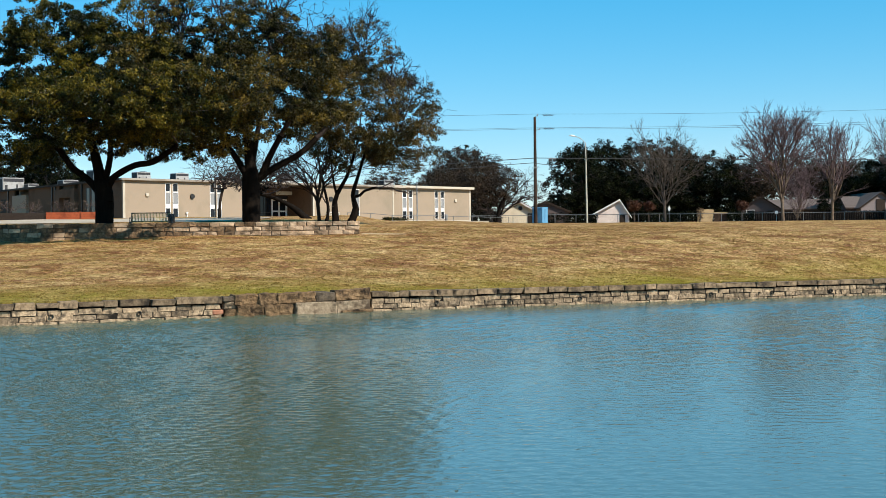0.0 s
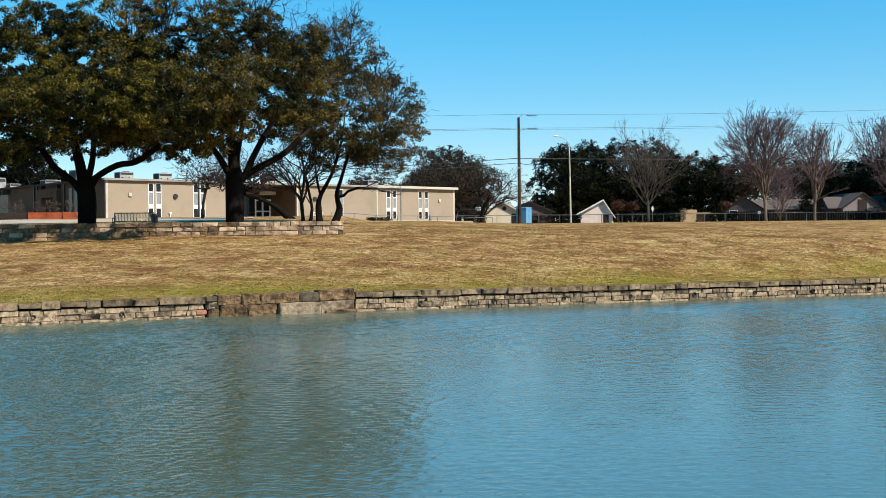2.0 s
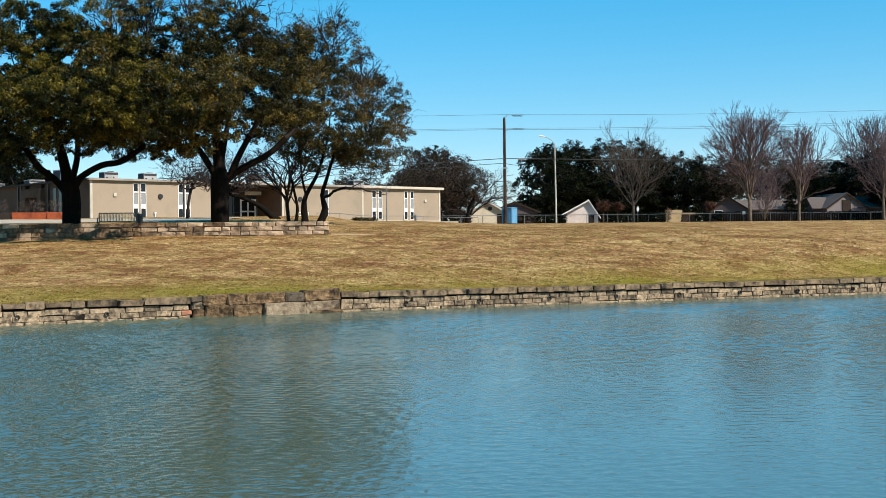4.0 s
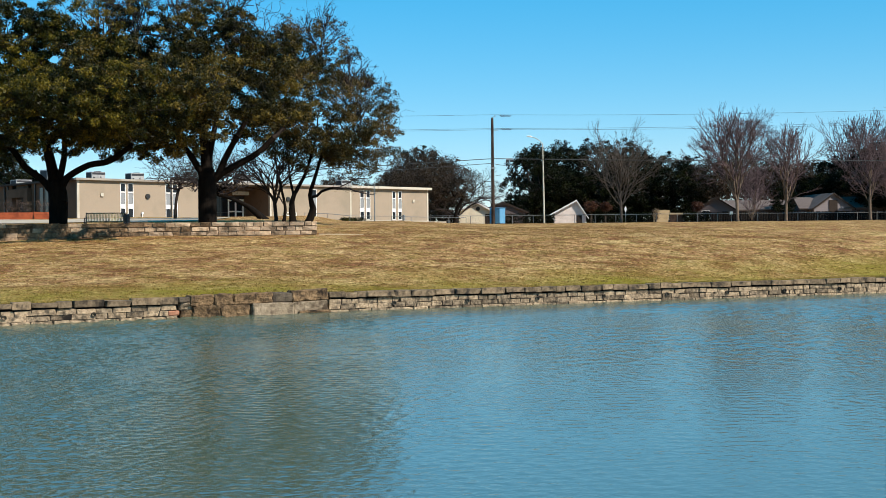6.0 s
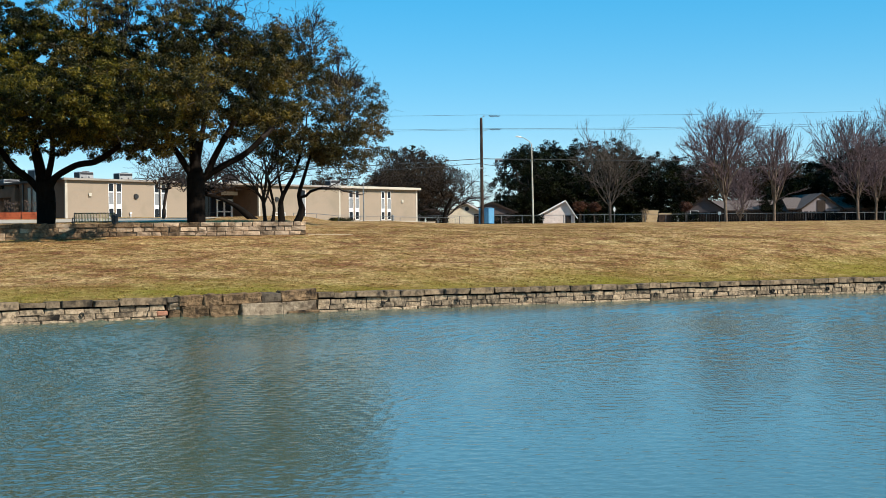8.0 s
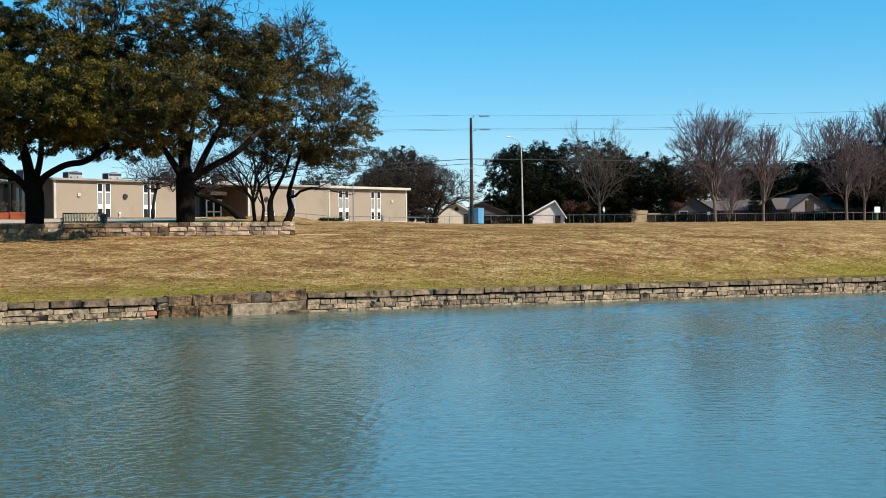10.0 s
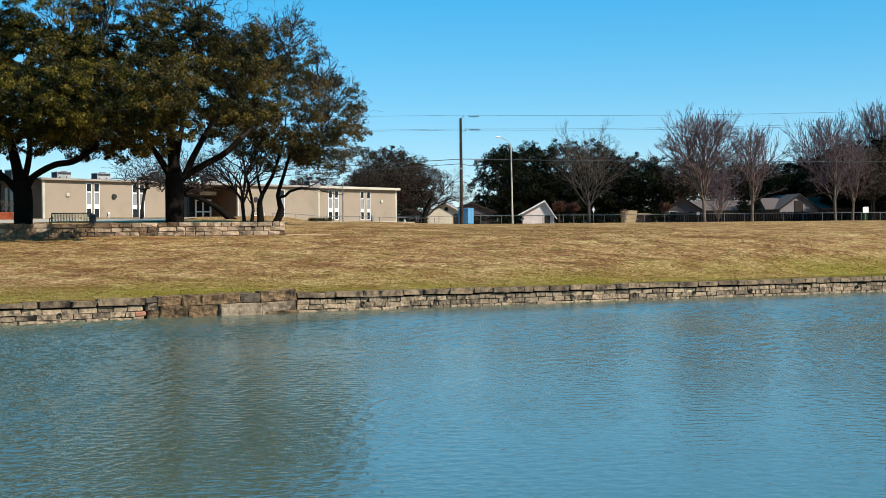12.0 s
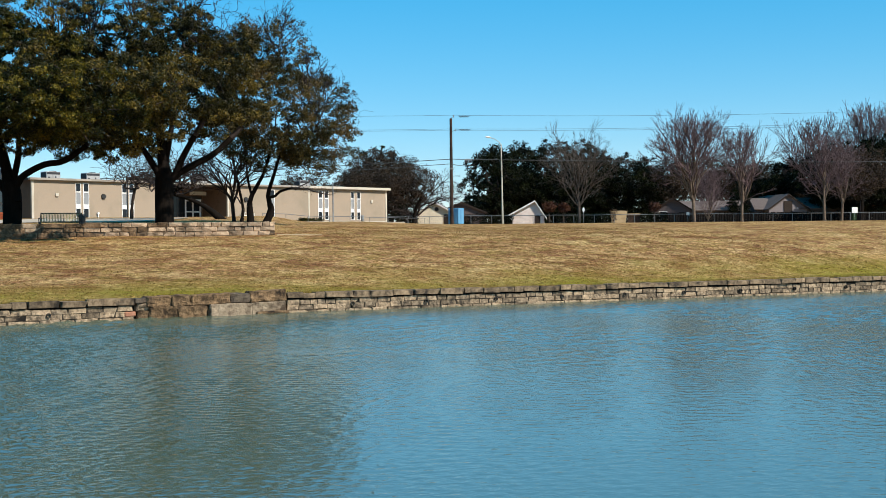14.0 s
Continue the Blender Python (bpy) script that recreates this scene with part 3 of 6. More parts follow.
        for v in bm.verts:
            q = v.co * 3.2 + Vector((seed * 7.3, seed, 0))
            chip = noise.noise_vector(q) * rough + noise.noise_vector(q * 2.7) * rough * 0.55
            v.co += Vector((chip.x * 0.6, chip.y * 1.2, chip.z * 0.6))
        bmesh.ops.triangulate(bm, faces=bm.faces[:])
        p = bank((u0 + u1) / 2, depth / 2 - proud)
        ob = part("block", bm, M[mat], root, "large rough displaced sandstone block")
        ob.matrix_world = pose(p.x, p.y, (z0 + z1) / 2, 0, -tilt, bank_angle((u0 + u1) / 2))
    block(-5.06, -4.22, 0.36, 0.72, 0.13, "block", -1.5, 21, rough=0.085)
    block(-4.24, -3.58, 0.35, 0.73, 0.16, "block", 1.0, 31, rough=0.07)
    block(-3.58, -2.18, 0.37, 0.74, 0.17, "block", 1.0, 22, rough=0.06)
    block(-2.19, -1.46, 0.40, 0.73, 0.12, "block_dark", -1.5, 23, rough=0.05)
    block(-1.46, -0.12, 0.40, 0.79, 0.15, "block", 2.0, 24, rough=0.06)
    block(-5.00, -4.05, -0.25, 0.38, 0.13, "block", 0.5, 25, rough=0.085)
    block(-4.08, -3.00, -0.25, 0.36, 0.17, "block", -1.0, 32, rough=0.085)
    block(-2.94, -1.44, -0.25, 0.39, 0.24, "block_pale", -0.6, 26, rough=0.045)
    block(-1.44, -0.16, -0.25, 0.41, 0.19, "block_pale", 3.0, 27, rough=0.06)
    block(-1.30, -0.10, -0.25, 0.09, 0.32, "block", 1.0, 33, rough=0.05)
    block(-5.40, -4.98, 0.26, 0.50, 0.06, "block_pale", 2, 34, 0.3, 0.06)
    block(-5.38, -4.96, -0.25, 0.28, 0.05, "block", -1, 35, 0.3, 0.06)
    block(-5.46, -5.00, 0.49, 0.68, 0.08, "block_dark", 1, 36, 0.3, 0.05)
    block(-5.80, -5.42, 0.088, 0.25, 0.045, "brick_red", 0, 28, 0.2, 0.02)
    # weep pipes
    bm = bmesh.new()
    ring = 12
    for r, y in ((0.075, -0.05), (0.055, -0.05), (0.055, 0.10), (0.075, 0.10)):
        for k in range(ring):
            bm.verts.new((r * math.cos(2 * math.pi * k / ring), y, r * math.sin(2 * math.pi * k / ring)))
    bm.verts.ensure_lookup_table()
    for j in ((0, 1), (1, 2), (3, 0)):
        for k in range(ring):
            bm.faces.new([bm.verts[j[0] * ring + k], bm.verts[j[0] * ring + (k + 1) % ring], bm.verts[j[1] * ring + (k + 1) % ring], bm.verts[j[1] * ring + k]])
    bm.faces.new([bm.verts[2 * ring + k] for k in range(ring)])
    me = bpy.data.meshes.new("drain_pipe")
    bm.to_mesh(me)
    bm.free()
    me.materials.append(M["mortar"])
    for u in DRAINS:
        ob = part_mesh("drain_pipe", me, None, root, "short dark weep pipe")
        p = bank(u, -0.02)
        ob.matrix_world = pose(p.x, p.y, 0.235, 0, 0, bank_angle(u))


def build_ledge():
    rng = random.Random(5)
    root = thing("terrace_wall", Matrix.Identity(4), "low wall of large tan limestone blocks edging the terrace", "stone wall", kind="structure")
    x0 = -48.0
    boxes("joint_bed", M["ledge_joint"], root, (x0, LEDGE_END - 0.08, LEDGE_Y - 0.225, LEDGE_Y + 0.22, 1.8, LEDGE_TOP - 0.04))
    plain, brown = stone_meshes("stone", M["ledge"], 20, 0.13, 8), stone_meshes("stone", M["ledge_lichen_shade"], 14, 0.15, 9)
    for level in range(4):
        z1 = LEDGE_TOP - level * 0.245
        x = x0 + rng.random()
        while x < LEDGE_END - 0.02:
            length = min(rng.uniform(0.32, 0.95), LEDGE_END - x)
            if length > 0.2:
                # mostly the darker stone on the left: lichen, and oak shade as colour
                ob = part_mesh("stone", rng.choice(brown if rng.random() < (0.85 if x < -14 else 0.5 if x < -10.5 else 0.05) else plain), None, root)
                ob.matrix_world = pose(x + length / 2, LEDGE_Y, z1 - 0.118, rng.uniform(-0.8, 0.8), rng.uniform(-0.5, 0.5), rng.uniform(-0.7, 0.7)) @ Matrix.Diagonal(
                    (length - 0.035, 0.52 + rng.uniform(-0.03, 0.03) + 0.04 * (level == 0), 0.228 + rng.uniform(-0.022, 0.012), 1))
            x += length


def build_grass():
    """Tufts of dry blades over the lawn and hanging over the bank; each tuft spreads from one root."""
    rng = np.random.default_rng(4)
    tufts, blades, back = 42000, 4, 24000
    u = rng.uniform(-16, 34, tufts)
    s = 0.12 + 34 * rng.random(tufts) ** 1.35
    edge = rng.random(tufts) < 0.10
    s = np.where(edge, 0.02 + 0.35 * rng.random(tufts), s)
    along = np.linspace(-16, 34, 201)
    a = np.array([bank(float(x), 0.25)[:] for x in along])
    x = np.interp(u, along, a[:, 0]) + s * BANK_NORMAL.x
    y = np.interp(u, along, a[:, 1]) + s * BANK_NORMAL.y
    # the higher lawn towards the fence, on the open side of the terrace
    depth = 54 + 116 * rng.random(back)
    x, y = np.append(x, depth * np.tan(np.radians(rng.uniform(-1.5, 25.5, back)))), np.append(y, depth)
    edge, far = np.append(edge, np.zeros(back, bool)), np.arange(tufts + back) >= tufts
    keep = ~((y > LEDGE_Y - 0.4) & (x < LEDGE_END + 0.2))
    x, y, edge, far = x[keep], y[keep], edge[keep], far[keep]
    tufts = len(x)
    tall = np.where(edge, rng.uniform(0.04, 0.09, tufts), np.where(far, 0.012, 0.016) + np.where(far, 0.018, 0.038) * rng.random(tufts) ** 1.6)
    reach = rng.uniform(0.05, 0.15, tufts) * np.where(far, 1.5, 1.0)
    z = land(x, y) - 0.01
    v = np.zeros((tufts, 1 + 2 * blades, 3))
    v[:, 0] = np.stack([x, y, z], 1)
    faces = []
    first = np.arange(tufts) * (1 + 2 * blades)
    for k in range(blades):
        way = 2 * np.pi * k / blades + rng.uniform(0, 1.4, tufts)
        out = reach * rng.uniform(0.5, 1.1, tufts)
        bx, by = x + np.cos(way) * out, y + np.sin(way) * out
        v[:, 1 + 2 * k] = np.stack([bx, by, z], 1)
        v[:, 2 + 2 * k] = np.stack([x + (bx - x) * rng.uniform(0.2, 1.1, tufts), y + (by - y) * rng.uniform(0.2, 1.1, tufts), z + tall * rng.uniform(0.6, 1.15, tufts)], 1)
        faces.append(np.stack([first, first + 1 + 2 * k, first + 2 + 2 * k], 1))
    me = mesh_from("grass", v.reshape(-1, 3), np.concatenate(faces))
    tagged(part_mesh("grass", me, M["blade"]), "short dry straw-coloured grass tufts", "grass", kind="stuff")


# ---------------------------------------------------------------- trees
def grow(rng, stems, targets, step_len=0.45, wander=0.16, droop=0.0, jitter=0.05):
    """A branch skeleton: stems are lists of (x, y, z); each target is then reached from the nearest branch."""
    pts, par = [], []
    for stem in stems:
        for k, p in enumerate(stem):
            before = -1
            if k == 0 and pts and p[2] > 0.3:
                before = min(range(len(pts)), key=lambda i: (Vector(pts[i]) - Vector(p)).length)
            pts.append(p)
            par.append(before if k == 0 else len(pts) - 2)
    cap = len(pts) + len(targets) * 40
    arr = np.zeros((cap, 3))
    arr[:len(pts)] = pts
    n = len(pts)
    ok = np.zeros(cap, bool)
    k = 0
    for stem in stems:
        ok[k + max(1, len(stem) // 2):k + len(stem)] = True
        k += len(stem)
    order = sorted(range(len(targets)), key=lambda i: np.linalg.norm(np.array(targets[i]) - arr[n - 1]))
    tips = []
    for i in order:
        t = np.array(targets[i], float)
        d = np.linalg.norm(arr[:n] - t, axis=1) + 0.25 * np.maximum(arr[:n, 2] - t[2], 0)
        d[~ok[:n]] = 1e9
        j = int(np.argmin(d))
        p, last = arr[j].copy(), j
        gap = np.linalg.norm(t - p)
        steps = max(1, min(38, int(gap / step_len)))
        bend = rng.normal(0, wander, 3) * gap
        start = p.copy()
        for q in range(1, steps + 1):
            f = q / steps
            at = start + (t - start) * f + bend * (f * (1 - f)) + rng.normal(0, jitter * step_len / 0.45, 3) * (q < steps)
            at[2] += (0.10 - droop) * gap * f * (1 - f)
            arr[n] = at
            par.append(last)
            ok[n] = True
            last = n
            n += 1
        tips.append(last)
    return arr[:n], np.array(par), tips


def branch_mesh(name, pts, par, tip_r, power=2.3, base_scale=1.0, most=0.6, taper=None, least=None, pick="", cut=0.05):
    n = len(pts)
    flow = np.zeros(n)
    kids = np.zeros(n, int)
    for i in range(n):
        if par[i] >= 0:
            kids[par[i]] += 1
    flow[kids == 0] = tip_r ** power
    for i in range(n - 1, -1, -1):
        if par[i] >= 0:
            flow[par[i]] += flow[i]
    r = flow ** (1 / power) * base_scale
    r = r * (1 + (most / r.max() - 1) * (r / r.max()) ** 0.7)
    if taper:
        r = np.minimum(r, np.interp(np.asarray(pts)[:, 2], [0, taper[0], taper[0] + 0.9, taper[1]], [most, most, most * 0.60, 0.03]))
    if least is not None:
        r = np.maximum(r, least)
    main = np.full(n, -1)
    for i in range(n):
        if par[i] >= 0 and (main[par[i]] < 0 or flow[i] > flow[main[par[i]]]):
            main[par[i]] = i
    verts, quads, count = [], [], 0
    for i in range(n):
        if par[i] < 0:
            continue
        a, b = pts[par[i]], pts[i]
        way = b - a
        length = np.linalg.norm(way)
        if length < 1e-5 or (pick == "trunk" and r[i] < cut) or (pick == "branchwork" and r[i] >= cut):
            continue
        way = way / length
        leads = main[par[i]] == i
        ra, rb = r[par[i]] if leads else min(r[par[i]], r[i] * 1.3), r[i]
        if par[par[i]] < 0:
            ra = r[par[i]] * 1.22
        sides = 12 if rb > 0.22 else 7 if rb > 0.08 else 4 if rb > 0.03 else 3
        side = np.cross(way, (0, 0, 1) if abs(way[2]) < 0.9 else (1, 0, 0))
        side /= np.linalg.norm(side)
        up = np.cross(side, way)
        ang = np.arange(sides) * 2 * np.pi / sides
        ring = np.cos(ang)[:, None] * side + np.sin(ang)[:, None] * up
        k = count
        g = par[par[i]]
        before = a - pts[g] if g >= 0 else way
        turn = np.dot(before, way) / max(np.linalg.norm(before), 1e-6)
        verts.append(a - way * (min(0.5 * ra, 0.45 * length) if turn < 0.97 else 0.0) + ring * ra)
        verts.append(b + ring * rb)
        for q in range(sides):
            w = (q + 1) % sides
            quads.append((k + q, k + w, k + sides + w, k + sides + q))
        count += 2 * sides
    me = mesh_from(name, np.concatenate(verts), quads)
    me.polygons.foreach_set("use_smooth", np.ones(len(me.polygons), bool))
    return me


def leaves(name, rng, places, spread, count, size, flat=0.7):
    """Clumps of small leaf blades round the twig tips."""
    places = np.asarray(places)
    m = len(places) * count
    c = np.repeat(places, count, 0)
    off = rng.normal(0, 1, (m, 3))
    off /= np.linalg.norm(off, axis=1)[:, None]
    off *= (rng.random(m) ** 0.5)[:, None] * spread * rng.uniform(0.6, 1.25, len(places)).repeat(count)[:, None]
    off[:, 2] *= flat
    c = c + off
    a = rng.normal(0, 1, (m, 3))
    a /= np.linalg.norm(a, axis=1)[:, None]
    b = np.cross(a, rng.normal(0, 1, (m, 3)))
    b /= np.linalg.norm(b, axis=1)[:, None]
    s = size * rng.uniform(0.65, 1.4, m)[:, None]
    v = np.stack([c - a * s, c + b * s * 0.8, c + a * s], 1).reshape(-1, 3)
    return mesh_from(name, v, np.arange(3 * m).reshape(-1, 3))


def in_crown(rng, count, lobes, shell=0.55):
    """Places inside a crown made of ellipsoid lobes (x, y, z, rx, ry, rz), denser towards the outside."""
    out = []
    vol = np.array([l[3] * l[4] * l[5] for l in lobes])
    which = rng.choice(len(lobes), count, p=vol / vol.sum())
    for k in which:
        x, y, z, rx, ry, rz = lobes[k]
        d = rng.normal(0, 1, 3)
        d /= np.linalg.norm(d)
        rad = shell + (1 - shell) * rng.random() ** 0.8 if rng.random() < 0.75 else rng.random() ** 0.5
        rad *= rng.uniform(0.88, 1.1)
        out.append((x + d[0] * rx * rad, y + d[1] * ry * rad, z + d[2] * rz * rad))
    return out


def tree(name, m, label, seed, stems, lobes, targets, leaf, tip_r=0.012, leaf_count=40, leaf_size=0.11, spread=0.55, bark="bark", bare_lobes=(), bare_targets=0,
         step_len=0.45, wander=0.16, droop=0.0, base_scale=1.0, most=0.6, power=2.3, category="tree", group="", fan=0, jitter=0.025, sprays=(), taper=None, low_limbs=(), clump=0.0):
    rng = np.random.default_rng(seed)
    aims = in_crown(rng, targets, lobes)
    if clump:
        hubs = in_crown(rng, targets // 9, lobes)
        spots = rng.integers(0, len(hubs), targets * 3 // 4)
        aims = aims[:targets - len(spots)] + [tuple(np.array(hubs[k]) + rng.normal(0, clump, 3) * (1, 1, 0.6)) for k in spots]
    if fan:
        aims = aims + [(p[0] + rng.normal(0, 0.45), p[1] + rng.normal(0, 0.45), p[2] + abs(rng.normal(0, 0.8))) for p in aims for _ in range(fan)]
    bare = in_crown(rng, bare_targets, bare_lobes, 0.3) if bare_targets else []
    bare = bare + [(p[0] + rng.normal(0, 0.4), p[1] + rng.normal(0, 0.4), p[2] + abs(rng.normal(0, 0.5))) for p in bare for _ in range(2)]
    pts, par, tips = grow(rng, stems, aims + bare, step_len, wander, droop, jitter)
    for x, y, z, high, lean in sprays:
        more, mpar = branching(rng, high, high * 0.12, levels=5, lean=lean, limbs=6)
        more = more + np.array((x, y, z))
        near = int(np.argmin(np.linalg.norm(pts - more[0], axis=1)))
        mpar = np.where(mpar < 0, near, mpar + len(pts))
        pts, par = np.concatenate([pts, more]), np.concatenate([par, mpar])
    least = np.zeros(len(pts) + sum(len(line) for line in low_limbs) * 40)
    if taper:
        k = sum(len(s) for s in stems)
        least[:k] = np.interp(np.asarray(pts)[:k, 2], [0, taper[0], taper[0] + 0.5, taper[1]], [most * 0.5, most * 0.45, most * 0.38, 0.03])
    for line in low_limbs:
        pts, par = np.asarray(pts).tolist(), list(par)
        last = int(np.argmin(np.linalg.norm(np.array(pts) - np.array(line[0]), axis=1)))
        for k, p in enumerate(line):
            pts.append(tuple(np.array(p) + rng.normal(0, 0.04, 3)))
            par.append(last)
            last = len(pts) - 1
            least[last] = most * (0.42 - 0.34 * k / len(line)) * (1.0 if line is low_limbs[0] else 0.45)
            for _ in range(4 if k > 3 else 0):
                at, way, end = np.array(pts[last]), np.array((rng.normal(0, 0.7), rng.normal(0, 0.7), rng.uniform(-0.1, 0.9))), last
                for q in range(6):
                    way = way + rng.normal(0, 0.3, 3)
                    at = at + way / np.linalg.norm(way) * rng.uniform(0.12, 0.28)
                    pts.append(tuple(at))
                    par.append(end)
                    end = len(pts) - 1
        pts, par = np.array(pts), np.array(par)
    root = thing(name, m, label, category, group)
    for name in ("trunk", "branchwork"):
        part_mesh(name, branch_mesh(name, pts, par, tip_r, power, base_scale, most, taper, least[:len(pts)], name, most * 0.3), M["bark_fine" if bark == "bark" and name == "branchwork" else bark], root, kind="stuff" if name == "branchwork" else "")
    if leaf:
        part_mesh("crown", leaves("crown", rng, aims, spread, leaf_count, leaf_size), M[leaf], root)
    return root


def curve(*stops, per=0.35):
    """A smooth line of places through a few stops."""
    p = [Vector(s) for s in stops]
    p = [p[0] * 2 - p[1]] + p + [p[-1] * 2 - p[-2]]
    out = []
    for a, b, c, d in zip(p, p[1:], p[2:], p[3:]):
        k = max(1, int((c - b).length / per))
        for i in range(k):
            t = i / k
            out.append(tuple(0.5 * (2 * b + (c - a) * t + (2 * a - 5 * b + 4 * c - d) * t * t + (3 * b - a - 3 * c + d) * t ** 3)))
    return out + [tuple(stops[-1])]


def branching(rng, height, fork, levels=6, lean=26.0, kids=(2, 3), ratio=0.74, first=None, lift=0.25, limbs=6, leader=0.0):
    """A bare crown by repeated forking: limbs rise from the fork and split into ever finer twigs."""
    pts, par = [np.array((0.0, 0, 0))], [-1]
    bend = rng.normal(0, 0.12, 2)
    for k in range(1, 6):
        pts.append(np.array((bend[0] * k / 5, bend[1] * k / 5, fork * k / 5)))
        par.append(k - 1)
    first = first or (height - fork) * 0.36

    def limb(at, way, length, level):
        steps = max(2, int(length / 0.35)) if level < 3 else 2
        last, p, d = at, pts[at].copy(), way.copy()
        for k in range(steps):
            d = d + rng.normal(0, 0.07, 3) + np.array((0, 0, lift * 0.16))
            d /= np.linalg.norm(d)
            p = p + d * length / steps
            pts.append(p.copy())
            par.append(last)
            last = len(pts) - 1
            if level >= 1 and level < levels - 1 and k > 0 and rng.random() < 0.35:
                limb(last, turned(d, rng.uniform(28, 50)), length * rng.uniform(0.35, 0.6), level + 2)
        if level < levels:
            for _ in range(rng.integers(kids[0], kids[1] + 1)):
                limb(last, turned(d, rng.uniform(10, lean + 8)), length * ratio * rng.uniform(0.8, 1.15), level + 1)

    def turned(d, angle):
        side = np.cross(d, rng.normal(0, 1, 3))
        side /= np.linalg.norm(side)
        a = radians(angle)
        return d * math.cos(a) + side * math.sin(a)

    if leader:
        trunk = 5
        for k in range(1, 9):
            pts.append(pts[trunk] + np.array((rng.normal(0, 0.09), rng.normal(0, 0.09), (height * leader - fork) / 8)))
            par.append(trunk)
            trunk = len(pts) - 1
            rise = k / 8
            for _ in range(2 if k < 7 else 3):
                a = 2 * math.pi * rng.random()
                tilt = radians(rng.uniform(0.8, 1.25) * (lean * 1.9 - lean * 1.2 * rise))
                limb(trunk, np.array((math.cos(a) * math.sin(tilt), math.sin(a) * math.sin(tilt), math.cos(tilt))), first * rng.uniform(0.7, 1.1) * (1 - 0.42 * rise), 2)
    for k in range(limbs):
        a = 2 * math.pi * (k + rng.random() * 0.6) / limbs
        tilt = radians(rng.uniform(12, lean * 1.55))
        start = 5 if k % 2 else 4
        limb(start, np.array((math.cos(a) * math.sin(tilt), math.sin(a) * math.sin(tilt), math.cos(tilt))), first * rng.uniform(0.8, 1.2), 1)
    return np.array(pts), np.array(par)


def bare_tree(m, label, seed, height, fork, bark, most=0.2, tip_r=0.0105, group="bare street trees", name="bare_tree", **shape):
    rng = np.random.default_rng(seed)
    pts, par = branching(rng, height, fork, **shape)
    root = thing(name, m, label, "tree", group)
    tall = pts[:, 2].max()
    pts[:, 2] = np.where(pts[:, 2] > fork, fork + (pts[:, 2] - fork) * (height - fork) / (tall - fork), pts[:, 2])
    for name in ("trunk", "branchwork"):
        part_mesh(name, branch_mesh(name, pts, par, tip_r, 2.35, 1.0, most, None, None, name, most * 0.3), M["bark_tan" if bark == "twig" and name == "trunk" else bark], root, kind="stuff" if name == "branchwork" else "")
    return root


# ---------------------------------------------------------------- the school building
def panel(bm, length, height, thick, openings, x0=0.0):
    """A wall along x with rectangular openings (x0, x1, z0, z1) cut right through."""
    at = x0
    for a, b, z0, z1 in sorted(openings):
        if a > at:
            box(bm, at, a, 0, thick, 0, height)
        if z0 > 0:
            box(bm, a, b, 0, thick, 0, z0)
        if z1 < height:
            box(bm, a, b, 0, thick, z1, height)
        at = b
    if at < length:
        box(bm, at, length, 0, thick, 0, height)


def strip_window(parent, x0, x1, z0, z1, y=0.0):
    """A tall slot: dark upper light, blinds behind the middle light, a white rail and a dark lower light."""
    h = z1 - z0
    bm = bmesh.new()
    w = 0.055
    for d in ((x0, x0 + w, z0, z1), (x1 - w, x1, z0, z1), (x0 + w, x1 - w, z0, z0 + w), (x0 + w, x1 - w, z1 - w, z1),
              (x0 + w, x1 - w, z0 + 0.27 * h, z0 + 0.39 * h), (x0 + w, x1 - w, z0 + 0.73 * h, z0 + 0.76 * h)):
        box(bm, d[0], d[1], y - 0.03, y + 0.09, d[2], d[3])
    win = part("window", bm, M["white_paint"], parent, "tall narrow white-framed window slot")
    for a, b, mat, label in ((0.02, 0.27, "glass", ""), (0.39, 0.73, "curtain", "pale blind behind the pane"), (0.76, 0.98, "glass", "")):
        boxes("pane", M[mat], win, (x0 + w, x1 - w, y + 0.03, y + 0.05, z0 + a * h, z0 + b * h), label=label)
    return win


def roof_unit(m, w, d, h, pale_front=False):
    ob = thing("rooftop_unit", m, "boxy pale metal air-conditioning unit on the flat roof", "air conditioner", "rooftop units")
    boxes("cabinet", M["shade_box"], ob, (-w / 2, w / 2, -d / 2, d / 2, 0.1, h), bevel=0.03)
    bm = bmesh.new()
    box(bm, -w / 2 - 0.02, w / 2 + 0.02, -d / 2 - 0.02, d / 2 + 0.02, 0.0, 0.1)
    part("curb", bm, M["fascia"], ob)
    # dark left plate paints the face in shade; front bands are guards
    boxes("coil_guard", M["unit_side"], ob, (-w / 2 - 0.012, -w / 2, -d * 0.42, d * 0.42, 0.2, h * 0.92), (-w * 0.47, w * 0.47, -d / 2 - 0.012, -d / 2, h * 0.72, h * 0.94), (-w * 0.40, -w * 0.28, -d / 2 - 0.012, -d / 2, 0.2, h * 0.5), (w * 0.12, w * 0.2, -d / 2 - 0.012, -d / 2, 0.3, h * 0.55))
    bm = bmesh.new()
    rod(bm, (w * 0.15, 0, h), (w * 0.15, 0, h + 0.08), d * 0.28, d * 0.28, 14)
    part("fan_guard", bm, M["unit_side"], ob)
    return ob


SCHOOL = pose(-31.1, 118.5, 4.8, 0, 0, 41)


